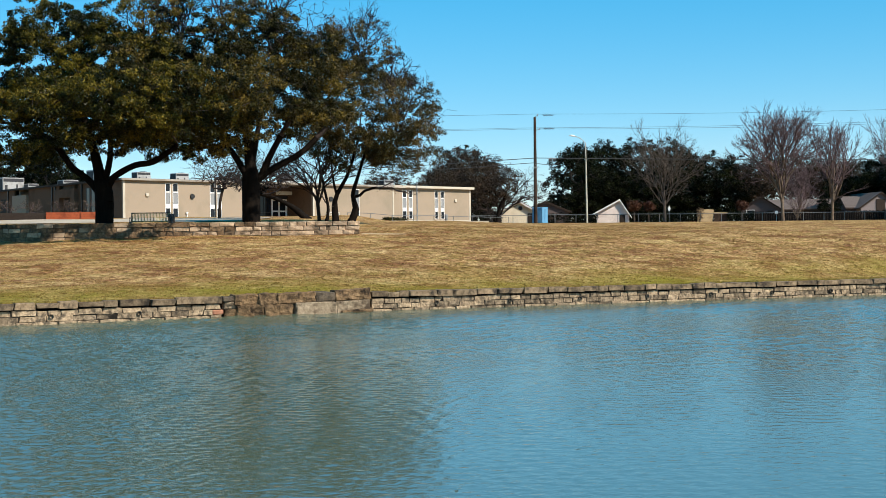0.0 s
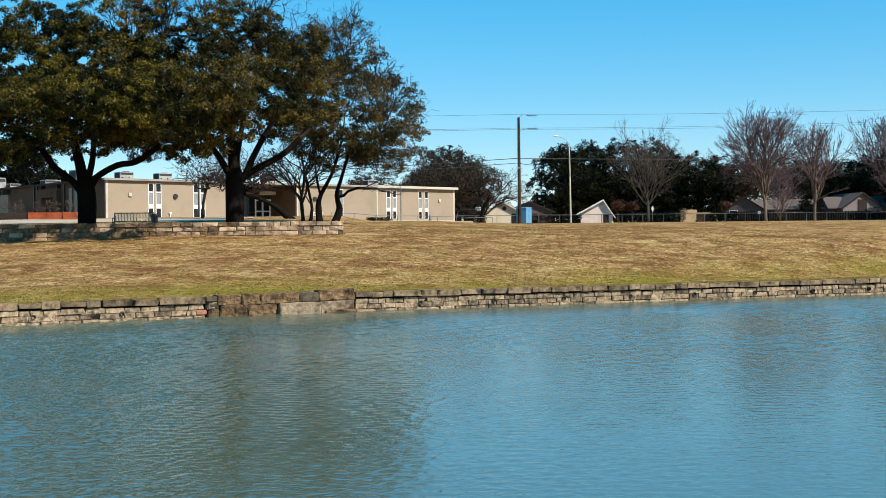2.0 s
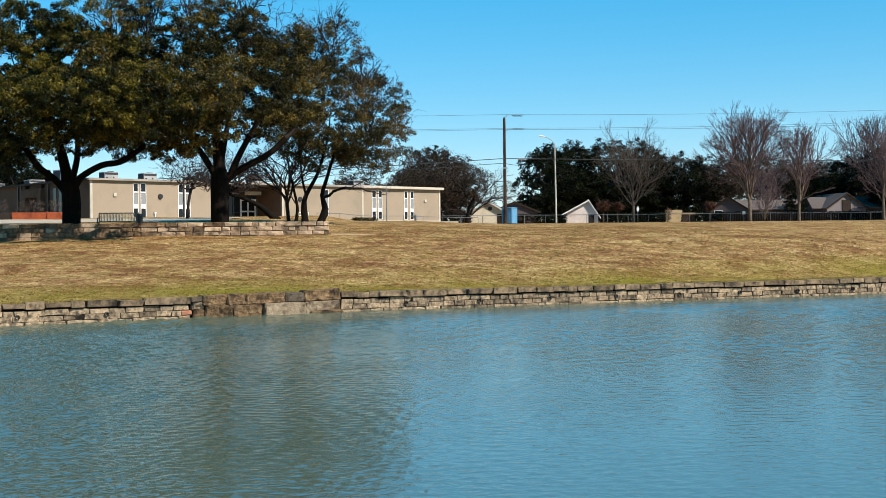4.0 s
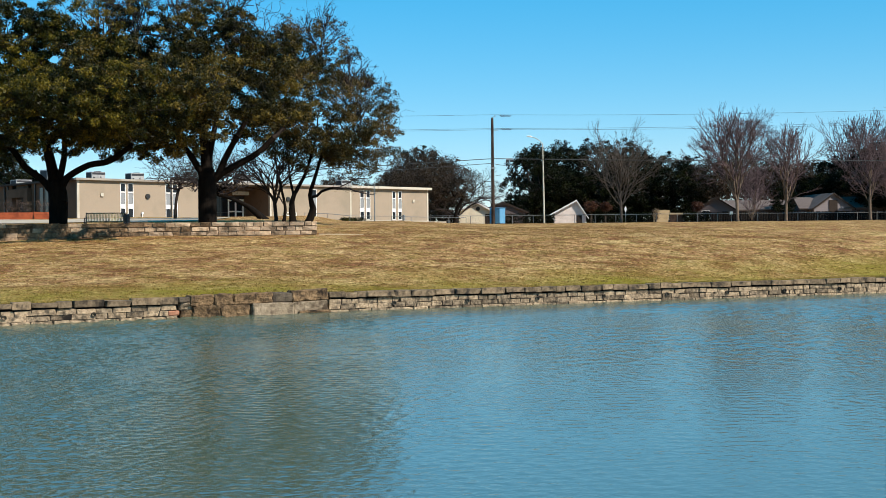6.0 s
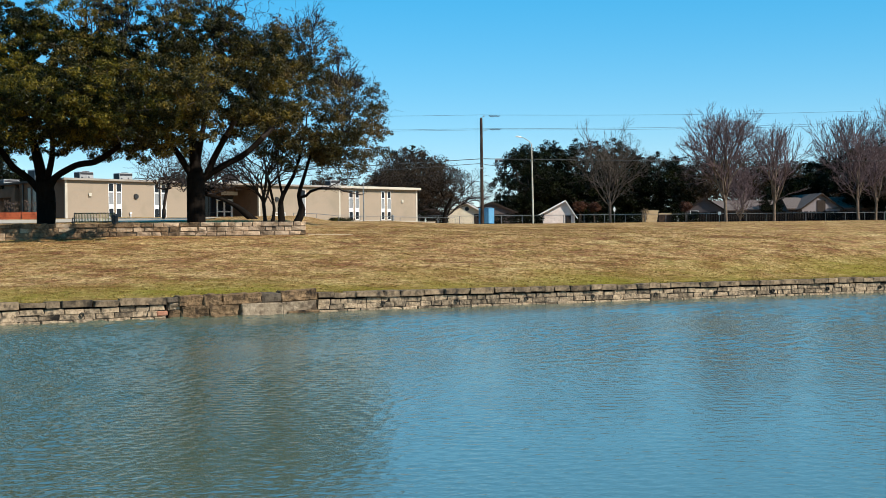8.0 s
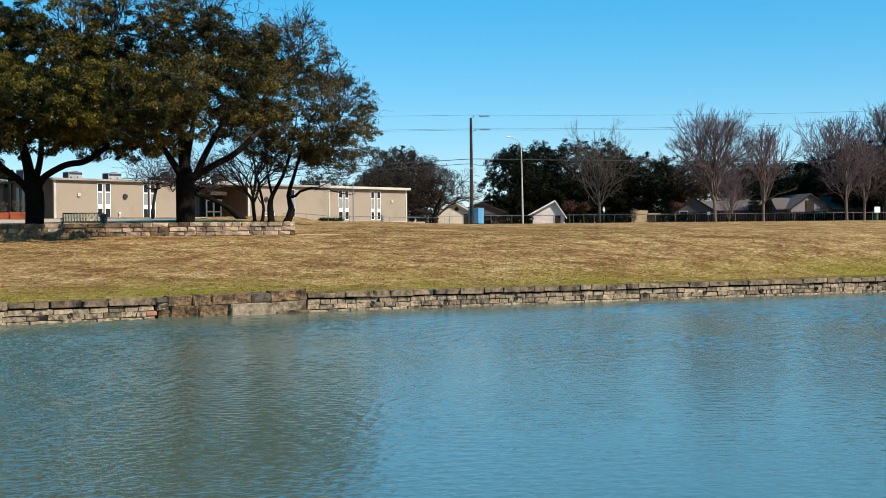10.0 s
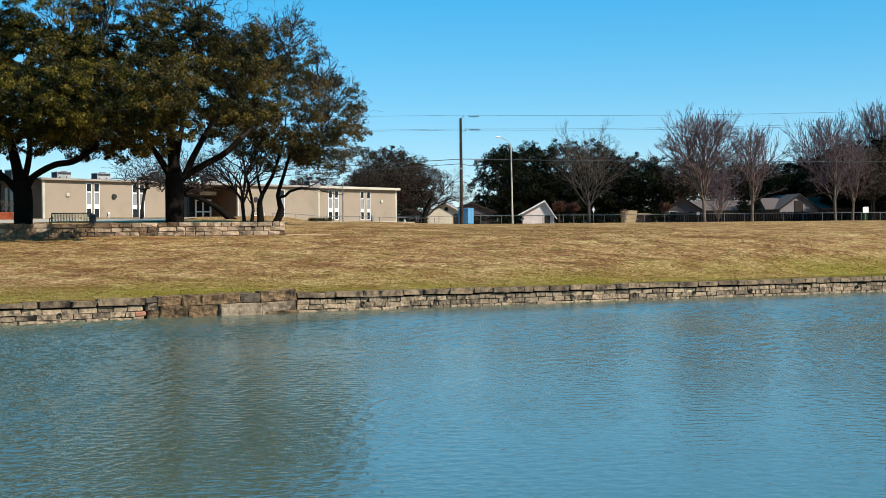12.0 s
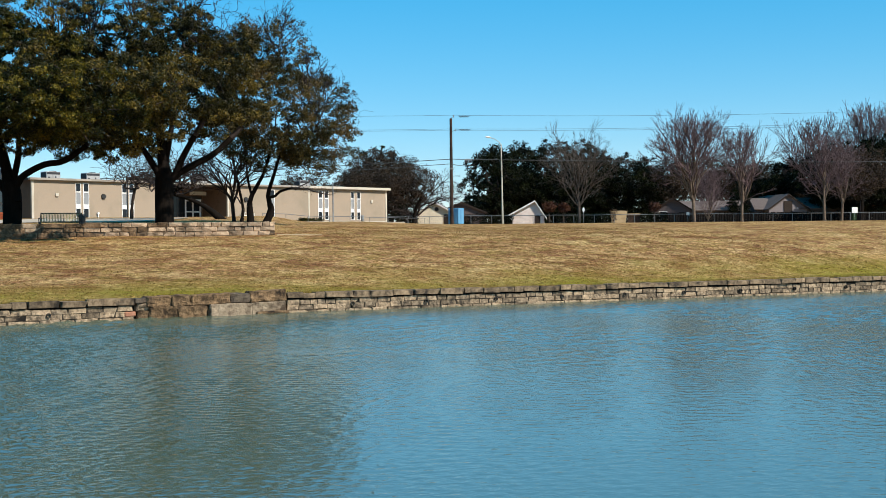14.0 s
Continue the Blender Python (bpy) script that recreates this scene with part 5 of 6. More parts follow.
def build_small_street():
    # blue cabinet by the pole
    x, y = 12.55, 157.0
    ob = thing("portable_toilet", pose(x, y, ground_z(x, y), 0, 0, -33), "pale blue plastic portable toilet cabin beside the utility pole", "portable toilet")
    boxes("body", M["blue_plastic"], ob, (-0.75, 0.75, -0.75, 0.75, 0.08, 1.98), bevel=0.04)
    boxes("roof", M["blue_plastic"], ob, (-0.79, 0.79, -0.79, 0.79, 1.985, 2.12), bevel=0.06)
    boxes("skid", M["dark_metal"], ob, (-0.8, 0.8, -0.8, 0.8, 0, 0.075))
    boxes("door", M["blue_plastic"], ob, (-0.45, 0.45, -0.775, -0.752, 0.15, 1.85), bevel=0.008)
    for k in range(4):
        boxes("rib", M["blue_plastic"], ob, (0.753, 0.775, -0.55 + k * 0.34, -0.47 + k * 0.34, 0.2, 1.85))
    # warning sign seen from behind and a small notice
    for x, y, z, size, turn, name, label in ((32.0, 172.0, 6.72, 0.62, 45, "road_sign", "grey back of a diamond road sign on a post"), (47.15, 172.0, 6.05, 0.42, 0, "notice_sign", "small white notice on a post"), (71.75, 172.0, 6.35, 0.85, 0, "notice_sign", "large white notice board on a post")):
        g = ground_z(x, y)
        ob = thing(name, pose(x, y, g), label, "sign")
        bm = bmesh.new()
        rod(bm, (0, 0.04, -0.1), (0, 0.04, z - g + size * 0.4), 0.035, 0.035, 8)
        part("post", bm, M["galvanised"], ob)
        bm = bmesh.new()
        box(bm, -size / 2, size / 2, -0.012, 0.0, -size / 2, size / 2)
        plate = part("plate", bm, M["white_paint"], ob)
        plate.matrix_local = pose(0, 0, z - g, 0, 0, 52) @ pose(0, 0, 0, 0, turn, 0) if turn else pose(0, 0, z - g)
    # two thin steel posts before the school
    for x, y, h in ((-2.83, 135.0, 4.4), (-20.9, 112.0, 3.5)):
        ob = thing("steel_post", on_ground(x, y), "thin dark steel post before the school wall", "post", "steel posts")
        bm = bmesh.new()
        rod(bm, (0, 0, -0.1), (0, 0, h), 0.075, 0.06, 8)
        part("shaft", bm, M["dark_metal"] if x < -10 else M["galvanised"], ob)
        bm = bmesh.new()
        rod(bm, (0, 0, h), (0, 0, h + 0.12), 0.09, 0.03, 8)
        part("cap", bm, M["dark_metal"], ob)
    # pale walk between the terrace and the school wing
    v, f = [], []
    for x in range(-60, -12, 2):
        for y in (84.0, 92.0, 99.0):
            v.append((x, y + 0.12 * (x + 40), ground_z(x, y + 0.12 * (x + 40)) + 0.04))
    for i in range(23):
        for k in (0, 1):
            f.append((3 * i + k, 3 * i + 3 + k, 3 * i + 4 + k, 3 * i + 1 + k))
    tagged(part_mesh("pavement", mesh_from("pavement", v, f), M["concrete"]), "pale concrete walk before the school wing", "pavement", kind="structure")
    # concrete path from the end of the terrace wall
    pts = [(-4.4, 65.7), (-3.6, 65.72), (-2.8, 65.8), (-2.0, 65.95)]
    v, f = [], []
    for i, (x, y) in enumerate(pts):
        for dy in (0.0, 0.4):
            z = ground_z(x, y + dy) + 0.03
            v += [(x, y + dy, z), (x, y + dy, z - 0.3)]
    for i in range(len(pts) - 1):
        k = 4 * i
        f += [(k, k + 4, k + 6, k + 2), (k + 1, k + 5, k + 4, k)]
    tagged(part_mesh("pavement", mesh_from("pavement", v, f), M["ochre_render"]), "short pale concrete path at the end of the terrace wall", "pavement", kind="structure")


# ---------------------------------------------------------------- houses over the street
def house(x, y, turn, w, d, eave, ridge, wall, roof, label, front=(), off=0.0):
    """A gabled house whose gable faces its own -y side; front: doors and windows (kind, x0, x1, z0, z1)."""
    g = ground_z(x, y)
    ob = thing("house", pose(x, y, g, 0, 0, turn), label, "house", "houses over the street")
    bm = bmesh.new()
    for yy in (0, d):
        vs = [bm.verts.new(p) for p in ((-w / 2, yy, -0.2), (w / 2, yy, -0.2), (w / 2, yy, eave), (off, yy, ridge), (-w / 2, yy, eave))]
        bm.faces.new(vs if yy == 0 else vs[::-1])
    bm.verts.ensure_lookup_table()
    for k in (1, 4):
        i, j = (1, 2) if k == 1 else (4, 0)
        bm.faces.new([bm.verts[i], bm.verts[5 + i], bm.verts[5 + j], bm.verts[j]])
    part("wall", bm, M[wall], ob)
    for s in (-1, 1):
        slope = (ridge - eave) / (w / 2 - s * off)
        bm = bmesh.new()
        o = 0.45
        pr = [(off, ridge + 0.02), (s * (w / 2 + o), eave - slope * o + 0.02), (s * (w / 2 + o), eave - slope * o + 0.2), (off, ridge + 0.22)]
        vs = [bm.verts.new((a, yy, b)) for yy in (-0.4, d + 0.4) for a, b in pr]
        for q in ((0, 1, 2, 3), (7, 6, 5, 4), (0, 4, 5, 1), (1, 5, 6, 2), (2, 6, 7, 3), (3, 7, 4, 0)):
            bm.faces.new([vs[i] for i in q])
        bmesh.ops.recalc_face_normals(bm, faces=bm.faces)
        part("roof", bm, M[roof], ob)
        bm = bmesh.new()
        vs = [bm.verts.new((a, yy, b)) for yy in (-0.47, -0.402) for a, b in ((off, ridge - 0.02), (s * (w / 2 + o), eave - slope * o - 0.04), (s * (w / 2 + o), eave - slope * o + 0.21), (off, ridge + 0.23))]
        for q in ((0, 1, 2, 3), (7, 6, 5, 4), (0, 4, 5, 1), (1, 5, 6, 2), (2, 6, 7, 3), (3, 7, 4, 0)):
            bm.faces.new([vs[i] for i in q])
        bmesh.ops.recalc_face_normals(bm, faces=bm.faces)
        part("barge_board", bm, M["white_paint"] if wall != "shade_grey_siding" and not any(f[0] == "panel" for f in front) else M["brown_door"], ob)
    for kind, x0, x1, z0, z1 in front:
        if kind == "vent":
            bm = bmesh.new()
            rod(bm, ((x0 + x1) / 2, -0.06, (z0 + z1) / 2), ((x0 + x1) / 2, -0.004, (z0 + z1) / 2), (x1 - x0) / 2, (x1 - x0) / 2, 12)
            part("gable_vent", bm, M["dark_metal"], ob)
        elif kind == "window":
            fr = boxes("window", M["white_paint"], ob, (x0 - 0.08, x1 + 0.08, -0.07, -0.004, z0 - 0.08, z0), (x0 - 0.08, x1 + 0.08, -0.07, -0.004, z1, z1 + 0.08), (x0 - 0.08, x0, -0.07, -0.004, z0, z1), (x1, x1 + 0.08, -0.07, -0.004, z0, z1))
            boxes("pane", M["glass"], fr, (x0, x1, -0.04, -0.01, z0, z1))
        elif kind == "door":
            boxes("door", M["brown_door"], ob, (x0, x1, -0.06, -0.004, z0, z1), bevel=0.01)
        elif kind == "panel":
            boxes("gable_panel", M["brown_door"], ob, (x0, x1, -0.12, -0.004, z0, z1))
    return ob


def build_houses():
    house(12.3, 198, -8, 5.6, 12, 2.3, 3.9, "house_cream", "shingle_brown", "small cream house with a white-edged gable and brown shingles", [("vent", 0.0, 0.7, 2.5, 3.2), ("door", 1.5, 2.4, 0, 2.0)])
    house(27.3, 197, -9, 5.6, 9, 1.7, 3.9, "pink_paint", "shingle", "pale pink house with a white-edged lopsided gable and grey shingles", [("door", 1.3, 2.2, 0, 1.6)], off=1.35)
    house(17.5, 208, 0, 8.0, 10, 2.5, 4.1, "shade_grey_siding", "shingle", "grey house in the shade of dark trees", [("window", -2.4, -0.9, 1.0, 2.2), ("door", 0.6, 1.5, 0, 2.1)])
    house(52.0, 199, -15, 6.0, 9, 2.4, 4.3, "shade_grey_siding", "shingle_brown", "grey house with a low shingled roof behind bare trees", [("window", -2.2, -1.0, 0.9, 2.2), ("door", 1.0, 1.9, 0, 2.1)])
    house(65.0, 205, 84, 8.0, 12, 2.4, 3.9, "shade_grey_siding", "shingle", "long grey-roofed house behind bare trees")
    house(73.0, 203, 6, 6.8, 12, 2.6, 4.9, "shade_blue_siding", "shingle", "house with shade-tinted siding, a dark-edged gable and brown centre panel", [("panel", -0.75, 0.75, 0.0, 3.9)])
    house(83.5, 207, 82, 9.0, 15, 2.6, 4.4, "shade_grey_siding", "shingle", "long grey house with a grey shingled roof")
    house(89.6, 203, -12, 8.0, 12, 2.4, 4.2, "brick_wall", "shingle_brown", "orange brick house with a shingled gable", [("window", -1.8, -0.4, 0.8, 2.0), ("door", 0.8, 1.8, 0, 2.0)])
    ob = thing("utility_box", on_ground(71.9, 172.8, 10), "green metal utility box behind the notice board", "utility box")
    boxes("cabinet", M["green_metal"], ob, (-0.28, 0.28, -0.3, 0.3, 0.0, 1.05), bevel=0.03)
    boxes("lid", M["green_metal"], ob, (-0.31, 0.31, -0.34, 0.34, 1.054, 1.10), bevel=0.015)
    # low sunlit garden wall
    z = ground_z(39, 181)
    ob = thing("garden_wall", pose(39.1, 181, z, 0, 0, 8), "short sunlit cream garden wall", "garden wall")
    bm = bmesh.new()
    outline = ((-1.25, -0.1), (0.95, -0.1), (1.3, 1.9), (0.4, 1.96), (-1.2, 1.88))
    front, back = [bm.verts.new((a, 0.0, b)) for a, b in outline], [bm.verts.new((a, 0.22, b)) for a, b in outline]
    bm.faces.new(front)
    bm.faces.new(back[::-1])
    for k in range(5):
        bm.faces.new((front[k], back[k], back[(k + 1) % 5], front[(k + 1) % 5]))
    bmesh.ops.recalc_face_normals(bm, faces=bm.faces)
    part("panel", bm, M["ochre_render"], ob)
    each("gate_board", M["pole_wood"], ob, *[(1.36 + 0.2 * k, 1.54 + 0.2 * k, 0.08, 0.13, 0.0, 1.25) for k in range(10)])
    boxes("coping", M["ochre_render"], ob, (1.34, 3.4, 0.02, 0.2, 1.254, 1.5), bevel=0.02)
    rng = np.random.default_rng(21)
    root = thing("climbing_shrub", pose(38.0, 180.4, z), "straggling dark shrub growing over the garden wall", "shrub")
    spots = np.stack([rng.normal(0.1, 0.28, 46), rng.uniform(-0.2, 0.15, 46), rng.uniform(0.5, 2.1, 46)], 1)
    pts, par, tips = grow(rng, [[(0, 0, 0), (0.05, 0, 0.4)]], [tuple(p) for p in spots], 0.3)
    part_mesh("stems", branch_mesh("stems", pts, par, 0.012, most=0.05), M["twig_dark"], root)
    part_mesh("foliage", leaves("foliage", rng, spots, 0.2, 16, 0.07), M["dry_stalk"], root)
    # board fence between the houses, its shade held in near-black boards
    rng = random.Random(6)
    for x0, x1, y in ((48.5, 102.0, 189.0),):
        root = thing("board_fence", pose(x0, y, ground_z((x0 + x1) / 2, y)), "board fence coloured near black for the shade along the gardens", "fence")
        v, f, x = [], [], 0.0
        while x < x1 - x0:
            w, h = rng.uniform(0.22, 0.3), rng.uniform(1.62, 1.75)
            i = len(v)
            for yy in (0, 0.03):
                v += [(x, yy, -0.1), (x + w - 0.02, yy, -0.1), (x + w - 0.02, yy, h), (x, yy, h)]
            f += [(i, i + 1, i + 2, i + 3), (i + 3, i + 2, i + 6, i + 7), (i + 1, i + 5, i + 6, i + 2), (i + 5, i + 4, i + 7, i + 6), (i + 4, i, i + 3, i + 7)]
            x += w
        part_mesh("boarding", mesh_from("boarding", v, f), M["shade_fence_board"], root, kind="stuff")
        each("fence_rail", M["shade_fence_board"], root, (0, x1 - x0, 0.035, 0.09, 0.4, 0.5), (0, x1 - x0, 0.035, 0.09, 1.3, 1.4))
    # the street between the fence and the gardens
    us = np.linspace(-400, 500, 60)
    v = []
    for u in us:
        for yy in (179.5, 187.5):
            y = yy + 0.05 * u
            v.append((u, y, ground_z(u, y) + 0.03))
    i = np.arange(len(us) - 1) * 2
    tagged(part_mesh("road", mesh_from("road", v, np.stack([i, i + 2, i + 3, i + 1], 1)), M["asphalt"]), "dark asphalt street beyond the fence", "road", kind="structure")


# ---------------------------------------------------------------- planting
def build_near_oaks():
    tree("oak_tree", on_ground(-19.2, 69.0, 0, 1, 0.1), "large live oak with green and yellowing leaves behind the terrace wall", 31,
         [curve((0, 0, 0), (0.05, 0, 1.6), (-0.05, 0, 2.6)) + [(-0.05, 0, 2.9)], curve((-0.2, 0, 2.1), (-0.9, 0.1, 2.9), (-1.8, 0.1, 3.6), (-2.5, 0, 4.6), (-3.8, -0.2, 5.8)), curve((0.2, 0, 2.2), (0.55, -0.1, 2.95), (1.8, -0.2, 3.65), (2.9, -0.2, 3.85), (4.2, -0.3, 4.7)),
          curve((0, 0, 2.4), (0.35, 0.3, 4.5), (0.2, 0.3, 7.0)), curve((-0.1, 0.1, 2.4), (-0.7, 0.6, 4.6), (-1.6, 1.2, 7.0))],
         [(-0.8, 0, 8.4, 7.0, 6.2, 4.2), (-6.0, 0, 6.6, 5.6, 5, 3.5), (4.2, 0.3, 6.6, 3.8, 4.6, 2.9), (-2.5, 0, 10.6, 4.8, 4.5, 2.4), (-4.0, -5.6, 6.2, 5.0, 3.6, 2.2), (4.2, -7.2, 6.4, 4.6, 3.8, 2.4), (-4.8, -1.0, 4.7, 2.4, 2.2, 1.2), (-2.2, -1.6, 5.3, 2.4, 2.0, 1.2), (0.4, -7.6, 6.1, 3.4, 2.8, 1.9), (2.4, -4.4, 6.6, 3.6, 3.0, 2.0), (4.4, -7.2, 6.2, 3.8, 3.2, 1.9), (1.5, -6.8, 6.0, 3.6, 3.0, 1.8)], 1800, "leaf_green",
         leaf_count=135, leaf_size=0.080, spread=0.40, clump=0.55, taper=(2.3, 11.0), base_scale=1.0, most=0.52, tip_r=0.010, power=2.25)
    tree("oak_tree", on_ground(-11.1, 70.6, 0, 1, 0.1), "large olive-leaved live oak with a thick dark trunk", 32,
         [curve((0, 0, 0), (0, 0, 1.5), (0, 0, 3.2)), curve((0.25, 0, 2.7), (0.9, 0, 3.2), (1.8, 0, 3.7), (3.0, 0.1, 4.4), (4.4, 0.1, 5.8)), curve((-0.1, 0, 2.8), (-1.2, 0, 4.6), (-3.0, 0, 6.8)),
          curve((0.6, 0, 3.0), (1.3, -0.3, 4.4), (2.6, -0.5, 6.6)), curve((0, 0.1, 3.2), (0.3, 0.3, 5.2), (1.0, 0.3, 8.6)), curve((0, 0.1, 3.0), (-0.3, 0.4, 6.0), (-1.0, 0.5, 9.6))],
         [(-3.2, -2.4, 8.0, 5.6, 6.6, 4.0), (1.3, 0, 8.9, 4.0, 5.2, 4.2), (-1.6, 0, 11.4, 4.8, 4.8, 2.9), (-4.8, -1.5, 5.4, 3.4, 3.2, 1.9), (-1.2, -2.8, 5.2, 2.6, 2.0, 1.5), (3.8, -0.5, 7.6, 3.0, 4.0, 3.0), (-1.0, -4.6, 6.6, 4.4, 4.0, 2.5), (3.9, -2.6, 5.8, 2.2, 1.9, 1.2), (0.6, -9.0, 6.5, 3.6, 2.6, 1.8), (-2.7, -1.0, 4.7, 2.3, 1.8, 1.1), (2.6, 0, 11.2, 1.9, 2.2, 1.9)], 1330, "leaf_olive",
         leaf_count=130, leaf_size=0.076, spread=0.39, clump=0.55, bare_lobes=[(-2.2, 0, 12.6, 5.2, 3.0, 1.7), (2.8, 0, 11.6, 2.4, 2.0, 1.8)], bare_targets=300, taper=(2.8, 12.0), most=0.53, tip_r=0.010, power=2.25, sprays=[(-4.0, 0, 10.5, 4.2, 30), (-1.5, 0, 11.5, 4.0, 30), (1.2, 0, 11.2, 3.4, 34), (-5.8, -0.5, 9.6, 3.6, 30)])
    tree("oak_tree", on_ground(-7.2, 82.0, 0, 1, 0.1), "many-stemmed oak with thinning brown-green winter leaves", 33,
         [curve((0, 0, 0), (-0.05, 0, 1.5), (0.35, 0, 2.4), (0.95, 0.2, 3.6), (1.6, 0.2, 6.0), (1.8, 0.2, 8.4)), curve((-0.65, 0, 0), (-0.5, 0, 1.0), (-0.8, 0, 2.6), (-1.2, 0.2, 4.5)), curve((0.1, 0, 1.8), (-0.2, 0.2, 3.2), (-0.4, 0.2, 6.0)),
          curve((1.0, 0.1, 0), (1.35, 0.1, 1.0), (1.15, 0.1, 1.9), (1.6, 0, 3.4), (2.4, 0, 6.0))],
         [(2.6, 0, 7.4, 4.2, 4.2, 3.9), (1.8, 0, 11.2, 2.4, 2.6, 2.5), (4.9, 0, 5.8, 2.5, 3.2, 2.5), (-0.2, 0, 8, 2.8, 3, 3.6), (-2.3, -0.5, 8.4, 2.6, 3, 3.8), (1.4, 0, 4.9, 2.7, 2.4, 1.4), (0.0, 0, 11.4, 2.1, 2.4, 2.1), (-1.7, -0.2, 10.6, 2.0, 2.2, 2.0), (4.3, 0, 4.6, 2.6, 2.4, 1.4), (1.2, -0.2, 4.3, 2.4, 2.0, 1.0), (2.6, 0.2, 5.4, 3.4, 2.6, 1.5)], 1850, "leaf_brown",
         leaf_count=56, leaf_size=0.074, spread=0.40, clump=0.42, most=0.25, tip_r=0.008, bare_lobes=[(0.9, 0, 3.8, 2.8, 1.6, 1.3), (1.6, 0, 12.2, 2.7, 2.0, 1.9), (5.3, 0, 7.0, 2.3, 2.0, 2.6), (-1.0, 0, 11.8, 2.0, 2.0, 1.6), (4.6, 0, 4.2, 2.8, 2.0, 1.2)], bare_targets=460, taper=(0.8, 7.5),
         low_limbs=[curve((1.2, 0.1, 1.7), (2.4, 0, 2.35), (3.8, -0.1, 2.25), (5.4, -0.2, 1.8)), curve((3.0, 0, 2.3), (4.0, 0.2, 2.9), (5.2, 0.3, 3.0)), curve((-0.6, 0, 1.4), (-1.4, 0, 2.4), (-2.2, 0, 3.3))],
         sprays=[(1.6, 0, 10.5, 3.6, 34), (4.6, 0, 6.6, 3.2, 38), (0.2, 0, 9.6, 3.6, 34), (3.8, 0.2, 8.4, 3.0, 40)])
    tree("bare_tree", on_ground(-10.4, 95.0, 0, 1, 0.1), "leaning bare tree with a dark twisted trunk before the school entrance", 34,
         [curve((0, 0, -0.1), (-1.45, 0, 1.1), (-2.8, 0, 1.75), (-4.0, 0, 2.1))], [(-3.6, 0, 3.2, 3.2, 2.6, 1.3)], 560, None, fan=4, jitter=0.02, wander=0.1, bark="bark", most=0.27, tip_r=0.012, taper=(0.5, 5.0))
    tree("bare_tree", on_ground(-18.0, 98.0, 0, 1, 0.1), "small bare brown tree before the school front", 35,
         [curve((0, 0, 0), (0.1, 0, 1.4), (0.3, 0, 2.4))], [(0.4, 0, 3.5, 2.7, 2.2, 1.2)], 330, None, fan=4, jitter=0.02, wander=0.1, bark="twig_dark", most=0.12, tip_r=0.009)
    bare_tree(on_ground(-8.5, 84.0, 0, 1, 0.1), "small bare grey-brown tree behind the many-stemmed oak", 36, 6.4, 1.6, "twig_dark", lean=30, levels=6, limbs=6, most=0.13, tip_r=0.011, group="")
    rng = np.random.default_rng(18)
    # hedges added to fill the dark band of shade under the far trees
    for x0, x1, y in ((14.0, 24.0, 190.0), (30.4, 49.0, 190.0), (-8.0, 9.0, 188.0)):
        root = thing("hedge", pose(x0, y, ground_z((x0 + x1) / 2, y)), "added hedge, near black for the deep shade under far trees", "hedge", "garden hedges")
        k = int((x1 - x0) * 26)
        place = np.stack([rng.uniform(0, x1 - x0, k), rng.uniform(-0.6, 0.6, k), rng.uniform(0.1, 1.7, k)], 1)
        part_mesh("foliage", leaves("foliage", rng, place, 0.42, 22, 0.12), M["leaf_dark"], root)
        pts, par, tips = grow(rng, [[(x, 0, 0), (x, 0, 0.3)] for x in np.arange(0.5, x1 - x0, 1.5)], [tuple(p) for p in place[:120]], 0.3)
        part_mesh("stems", branch_mesh("stems", pts, par, 0.01, most=0.05), M["twig_dark"], root, kind="stuff")
    rng = np.random.default_rng(8)
    root = thing("hedge", on_ground(-5.6, 138.6, 41), "low clipped green shrub row by the school wall", "hedge")
    place = np.stack([rng.uniform(-1.6, 1.8, 120), rng.uniform(-0.4, 0.4, 120), rng.uniform(0.1, 0.55, 120)], 1)
    part_mesh("foliage", leaves("foliage", rng, place, 0.28, 34, 0.06), M["leaf_green"], root)
    pts, par, tips = grow(rng, [[(x, 0, 0), (x, 0, 0.15)] for x in (-1.2, -0.4, 0.4, 1.2)], [tuple(p) for p in place[:50]], 0.2)
    part_mesh("stems", branch_mesh("stems", pts, par, 0.006, most=0.03), M["twig_dark"], root, kind="stuff")


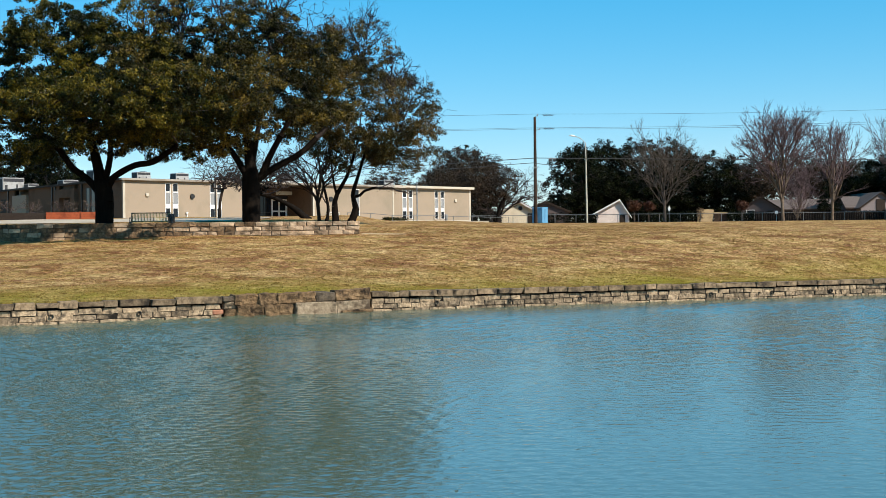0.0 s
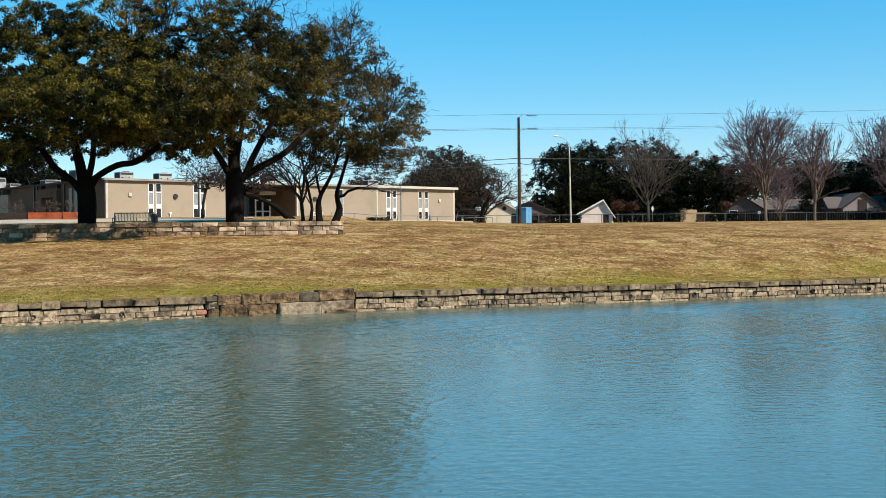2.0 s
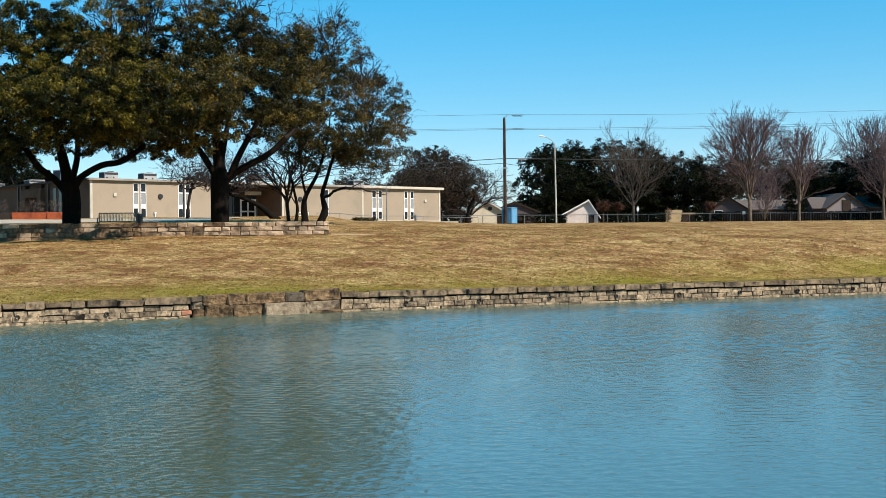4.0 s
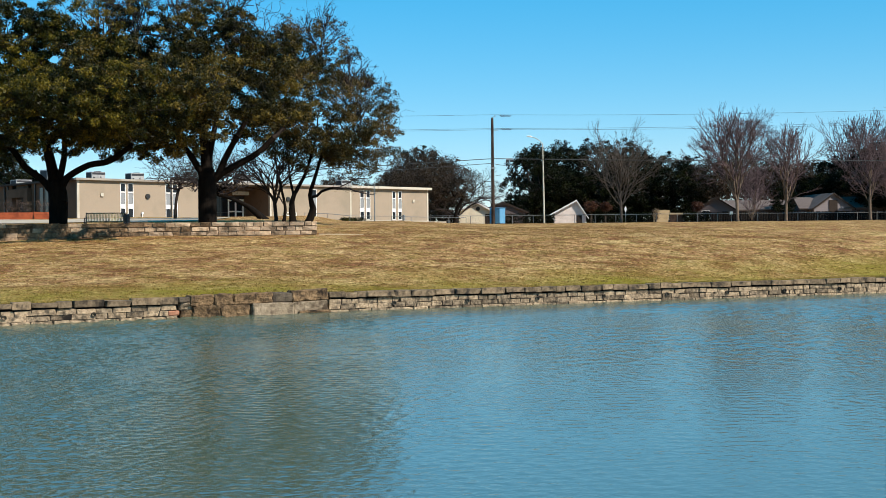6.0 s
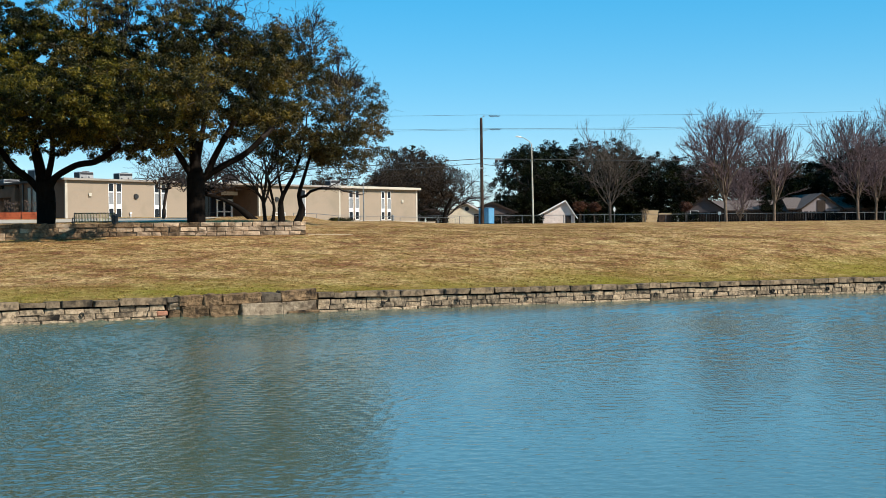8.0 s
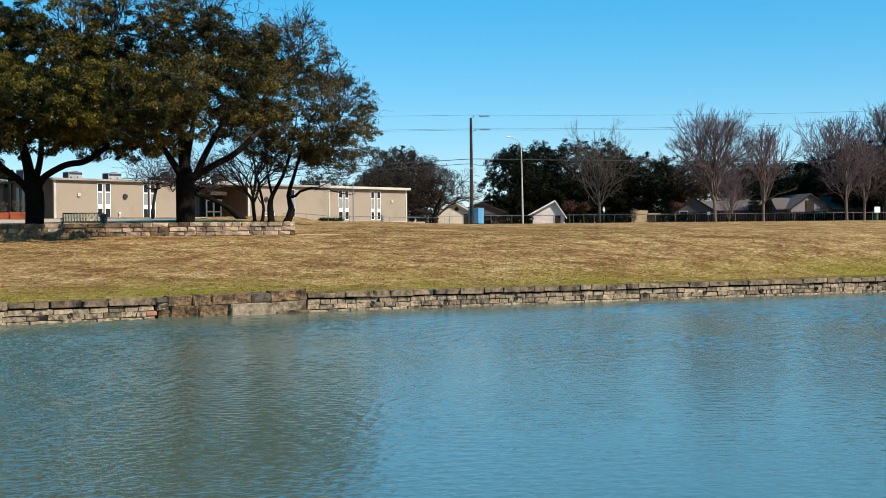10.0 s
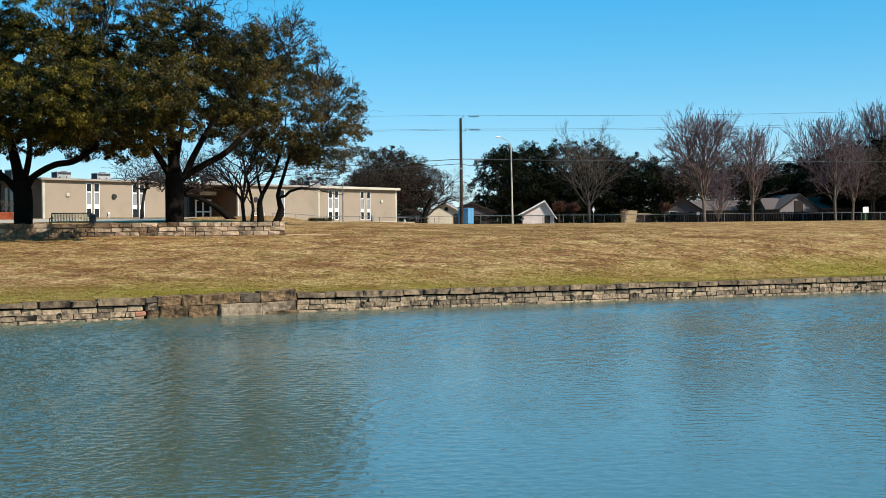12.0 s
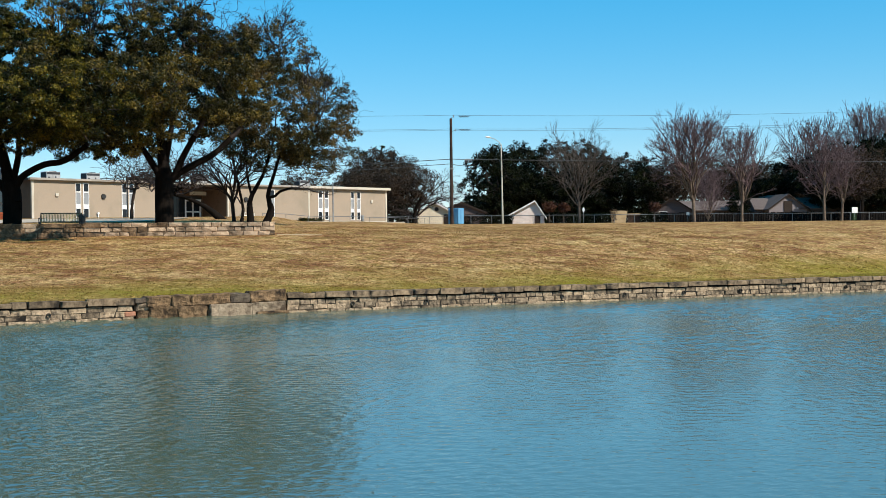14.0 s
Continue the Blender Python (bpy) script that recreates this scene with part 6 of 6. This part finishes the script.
def build_far_trees():
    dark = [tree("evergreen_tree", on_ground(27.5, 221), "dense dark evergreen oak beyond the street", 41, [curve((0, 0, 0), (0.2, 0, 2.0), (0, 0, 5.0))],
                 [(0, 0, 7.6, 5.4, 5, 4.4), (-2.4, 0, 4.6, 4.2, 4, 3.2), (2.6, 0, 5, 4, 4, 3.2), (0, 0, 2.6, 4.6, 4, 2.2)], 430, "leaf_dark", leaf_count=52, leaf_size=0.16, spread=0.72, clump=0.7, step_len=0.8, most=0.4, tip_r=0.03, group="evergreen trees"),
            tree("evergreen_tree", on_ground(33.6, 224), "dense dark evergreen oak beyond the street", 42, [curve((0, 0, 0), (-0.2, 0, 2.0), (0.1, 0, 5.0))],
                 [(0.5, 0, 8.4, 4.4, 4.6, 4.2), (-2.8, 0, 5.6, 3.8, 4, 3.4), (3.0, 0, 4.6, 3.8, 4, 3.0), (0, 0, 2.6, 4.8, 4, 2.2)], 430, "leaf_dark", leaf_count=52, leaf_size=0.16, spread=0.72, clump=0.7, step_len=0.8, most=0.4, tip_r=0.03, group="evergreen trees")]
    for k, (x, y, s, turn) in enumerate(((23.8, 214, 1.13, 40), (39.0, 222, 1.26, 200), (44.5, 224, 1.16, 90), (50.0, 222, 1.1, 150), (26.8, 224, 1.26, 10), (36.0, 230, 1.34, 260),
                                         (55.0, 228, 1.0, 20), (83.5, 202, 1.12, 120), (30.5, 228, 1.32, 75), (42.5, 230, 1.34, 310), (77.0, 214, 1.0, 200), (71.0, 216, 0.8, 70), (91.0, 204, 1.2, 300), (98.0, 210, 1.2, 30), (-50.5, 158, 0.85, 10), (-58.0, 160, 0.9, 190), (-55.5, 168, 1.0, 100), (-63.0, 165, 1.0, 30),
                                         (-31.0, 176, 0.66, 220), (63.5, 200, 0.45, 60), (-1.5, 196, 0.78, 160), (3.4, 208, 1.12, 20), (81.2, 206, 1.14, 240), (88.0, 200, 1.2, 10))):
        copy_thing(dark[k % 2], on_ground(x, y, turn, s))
    brown = tree("brown_tree", on_ground(7.2, 172, 0, 1.0), "brown-leaved oak with bare lower limbs beyond the school", 43, [curve((0, 0, 0), (-0.6, 0, 1.8), (-1.6, 0, 3.6)), curve((0.4, 0, 0), (0.8, 0, 2.0), (1.8, 0, 4.0))],
                 [(0, 0, 5.8, 4.2, 4, 2.8), (-3.4, 0, 5.0, 3.2, 3.4, 2.4)], 420, "leaf_far", leaf_count=36, leaf_size=0.105, spread=0.75, step_len=0.6, most=0.24, tip_r=0.02)
    for x, y, s, turn in ((3.6, 190, 1.42, 120), (0.0, 176, 0.95, 120), (-8, 178, 0.9, 40), (59.0, 224, 1.5, 80), (65.0, 226, 1.5, 200), (71.5, 226, 1.45, 300), (78.5, 226, 1.45, 30), (85.0, 230, 1.4, 100), (104, 222, 1.5, 10), (52, 236, 1.6, 140), (78.6, 186, 1.35, 60)):
        copy_thing(brown, on_ground(x, y, turn, s))

    bare_tree(on_ground(30.75, 168.5, 0, 1, 0.1), "bare pale-barked tree with upright whips before the fence", 51, 14.8, 3.0, "bark_pale", lean=37, levels=6, limbs=7, leader=0.42, first=3.0, lift=0.3)
    a = bare_tree(on_ground(45.7, 163.5, 0, 1, 0.1), "bare purplish-twigged tree before the fence", 52, 16.3, 3.0, "twig", lean=29, levels=6, limbs=6, most=0.22, tip_r=0.013, leader=0.56, first=3.5, kids=(2, 4))
    c = bare_tree(on_ground(53.6, 167.5, 0, 1, 0.1), "bare tree with rising limbs before the fence", 53, 14.2, 3.2, "twig", lean=28, levels=6, limbs=5, tip_r=0.013, leader=0.52, first=2.9)
    b = bare_tree(on_ground(65.9, 168.5, 0, 1, 0.1), "bare tree with spreading grey limbs before the fence", 54, 13.4, 3.2, "twig", lean=34, levels=6, limbs=5, lift=0.15, tip_r=0.011, leader=0.5, first=2.7)
    copy_thing(b, on_ground(69.2, 170.5, 130, 0.92, 0.1))
    for x, y, size, turn in ((80.5, 212, 1.45, 80), (90.0, 210, 1.6, 170), (97.0, 206, 1.6, 250), (57.5, 196, 0.72, 20), (100.0, 196, 1.25, 20)):
        copy_thing(c, on_ground(x, y, turn, size, 0.1))
    bare_tree(on_ground(8.6, 184, 0, 1, 0.1), "spreading bare brown tree beside the brown-leaved oak", 56, 9.6, 1.6, "twig_dark", lean=48, levels=6, limbs=8, first=3.4, lift=0.2, most=0.24, tip_r=0.016)
    bare_tree(on_ground(47.6, 164.0, 0, 1, 0.1), "bare multi-stemmed shrub beside a tree trunk", 55, 5.6, 0.4, "twig", most=0.08, tip_r=0.007, lean=16, levels=5, limbs=9, name="bare_shrub")
    # rust-leaved small trees by the fence
    rust = tree("rust_leaved_tree", on_ground(28.0, 178), "small rust-red leaved tree by the fence", 61, [curve((0, 0, 0), (-0.15, 0, 1.4)), curve((0.1, 0, 0), (0.3, 0, 1.4)), curve((0, 0.1, 0), (0.05, 0.2, 1.5))],
                [(0, 0, 2.55, 1.0, 1.0, 0.75)], 80, "leaf_red", leaf_count=30, leaf_size=0.10, spread=0.36, most=0.07, tip_r=0.012, bark="bark_pale", group="rust-leaved trees")
    for x, y, s, turn in ((30.3, 178.3, 0.95, 100), (44.3, 180, 0.95, 40), (99.0, 190, 1.5, 10)):
        copy_thing(rust, on_ground(x, y, turn, s))


def build_distant_woods():
    """Far woods behind the houses: uneven clumps of bare brown and evergreen growth."""
    rng = np.random.default_rng(77)
    places = []
    for x in np.arange(-140, 190, 2.2):
        far = 262 + rng.uniform(-6, 14)
        high = (11.0 + 2.2 * math.sin(x * 0.13) + 1.6 * math.sin(x * 0.37 + 1)) if x > 58 else 5.2 + 1.2 * math.sin(x * 0.2)
        for _ in range(20):
            places.append((x + rng.normal(0, 2.0), far + rng.normal(0, 2.0), 4.4 + high * rng.random() ** 0.7 * rng.uniform(0.8, 1.08)))
    me = leaves("distant_woods", rng, places, 1.5, 16, 0.34)
    tagged(part_mesh("distant_woods", me, M["leaf_far"]), "distant brown winter woods on the skyline", "woods", kind="stuff")


build_ground()
build_water()
build_school()
build_houses()
build_near_oaks()
build_far_trees()
build_distant_woods()
build_lines()
build_street_lamp()
build_fence()
build_planters()
build_bench()
build_small_street()
build_grass()
build_ledge()
build_bank_wall()
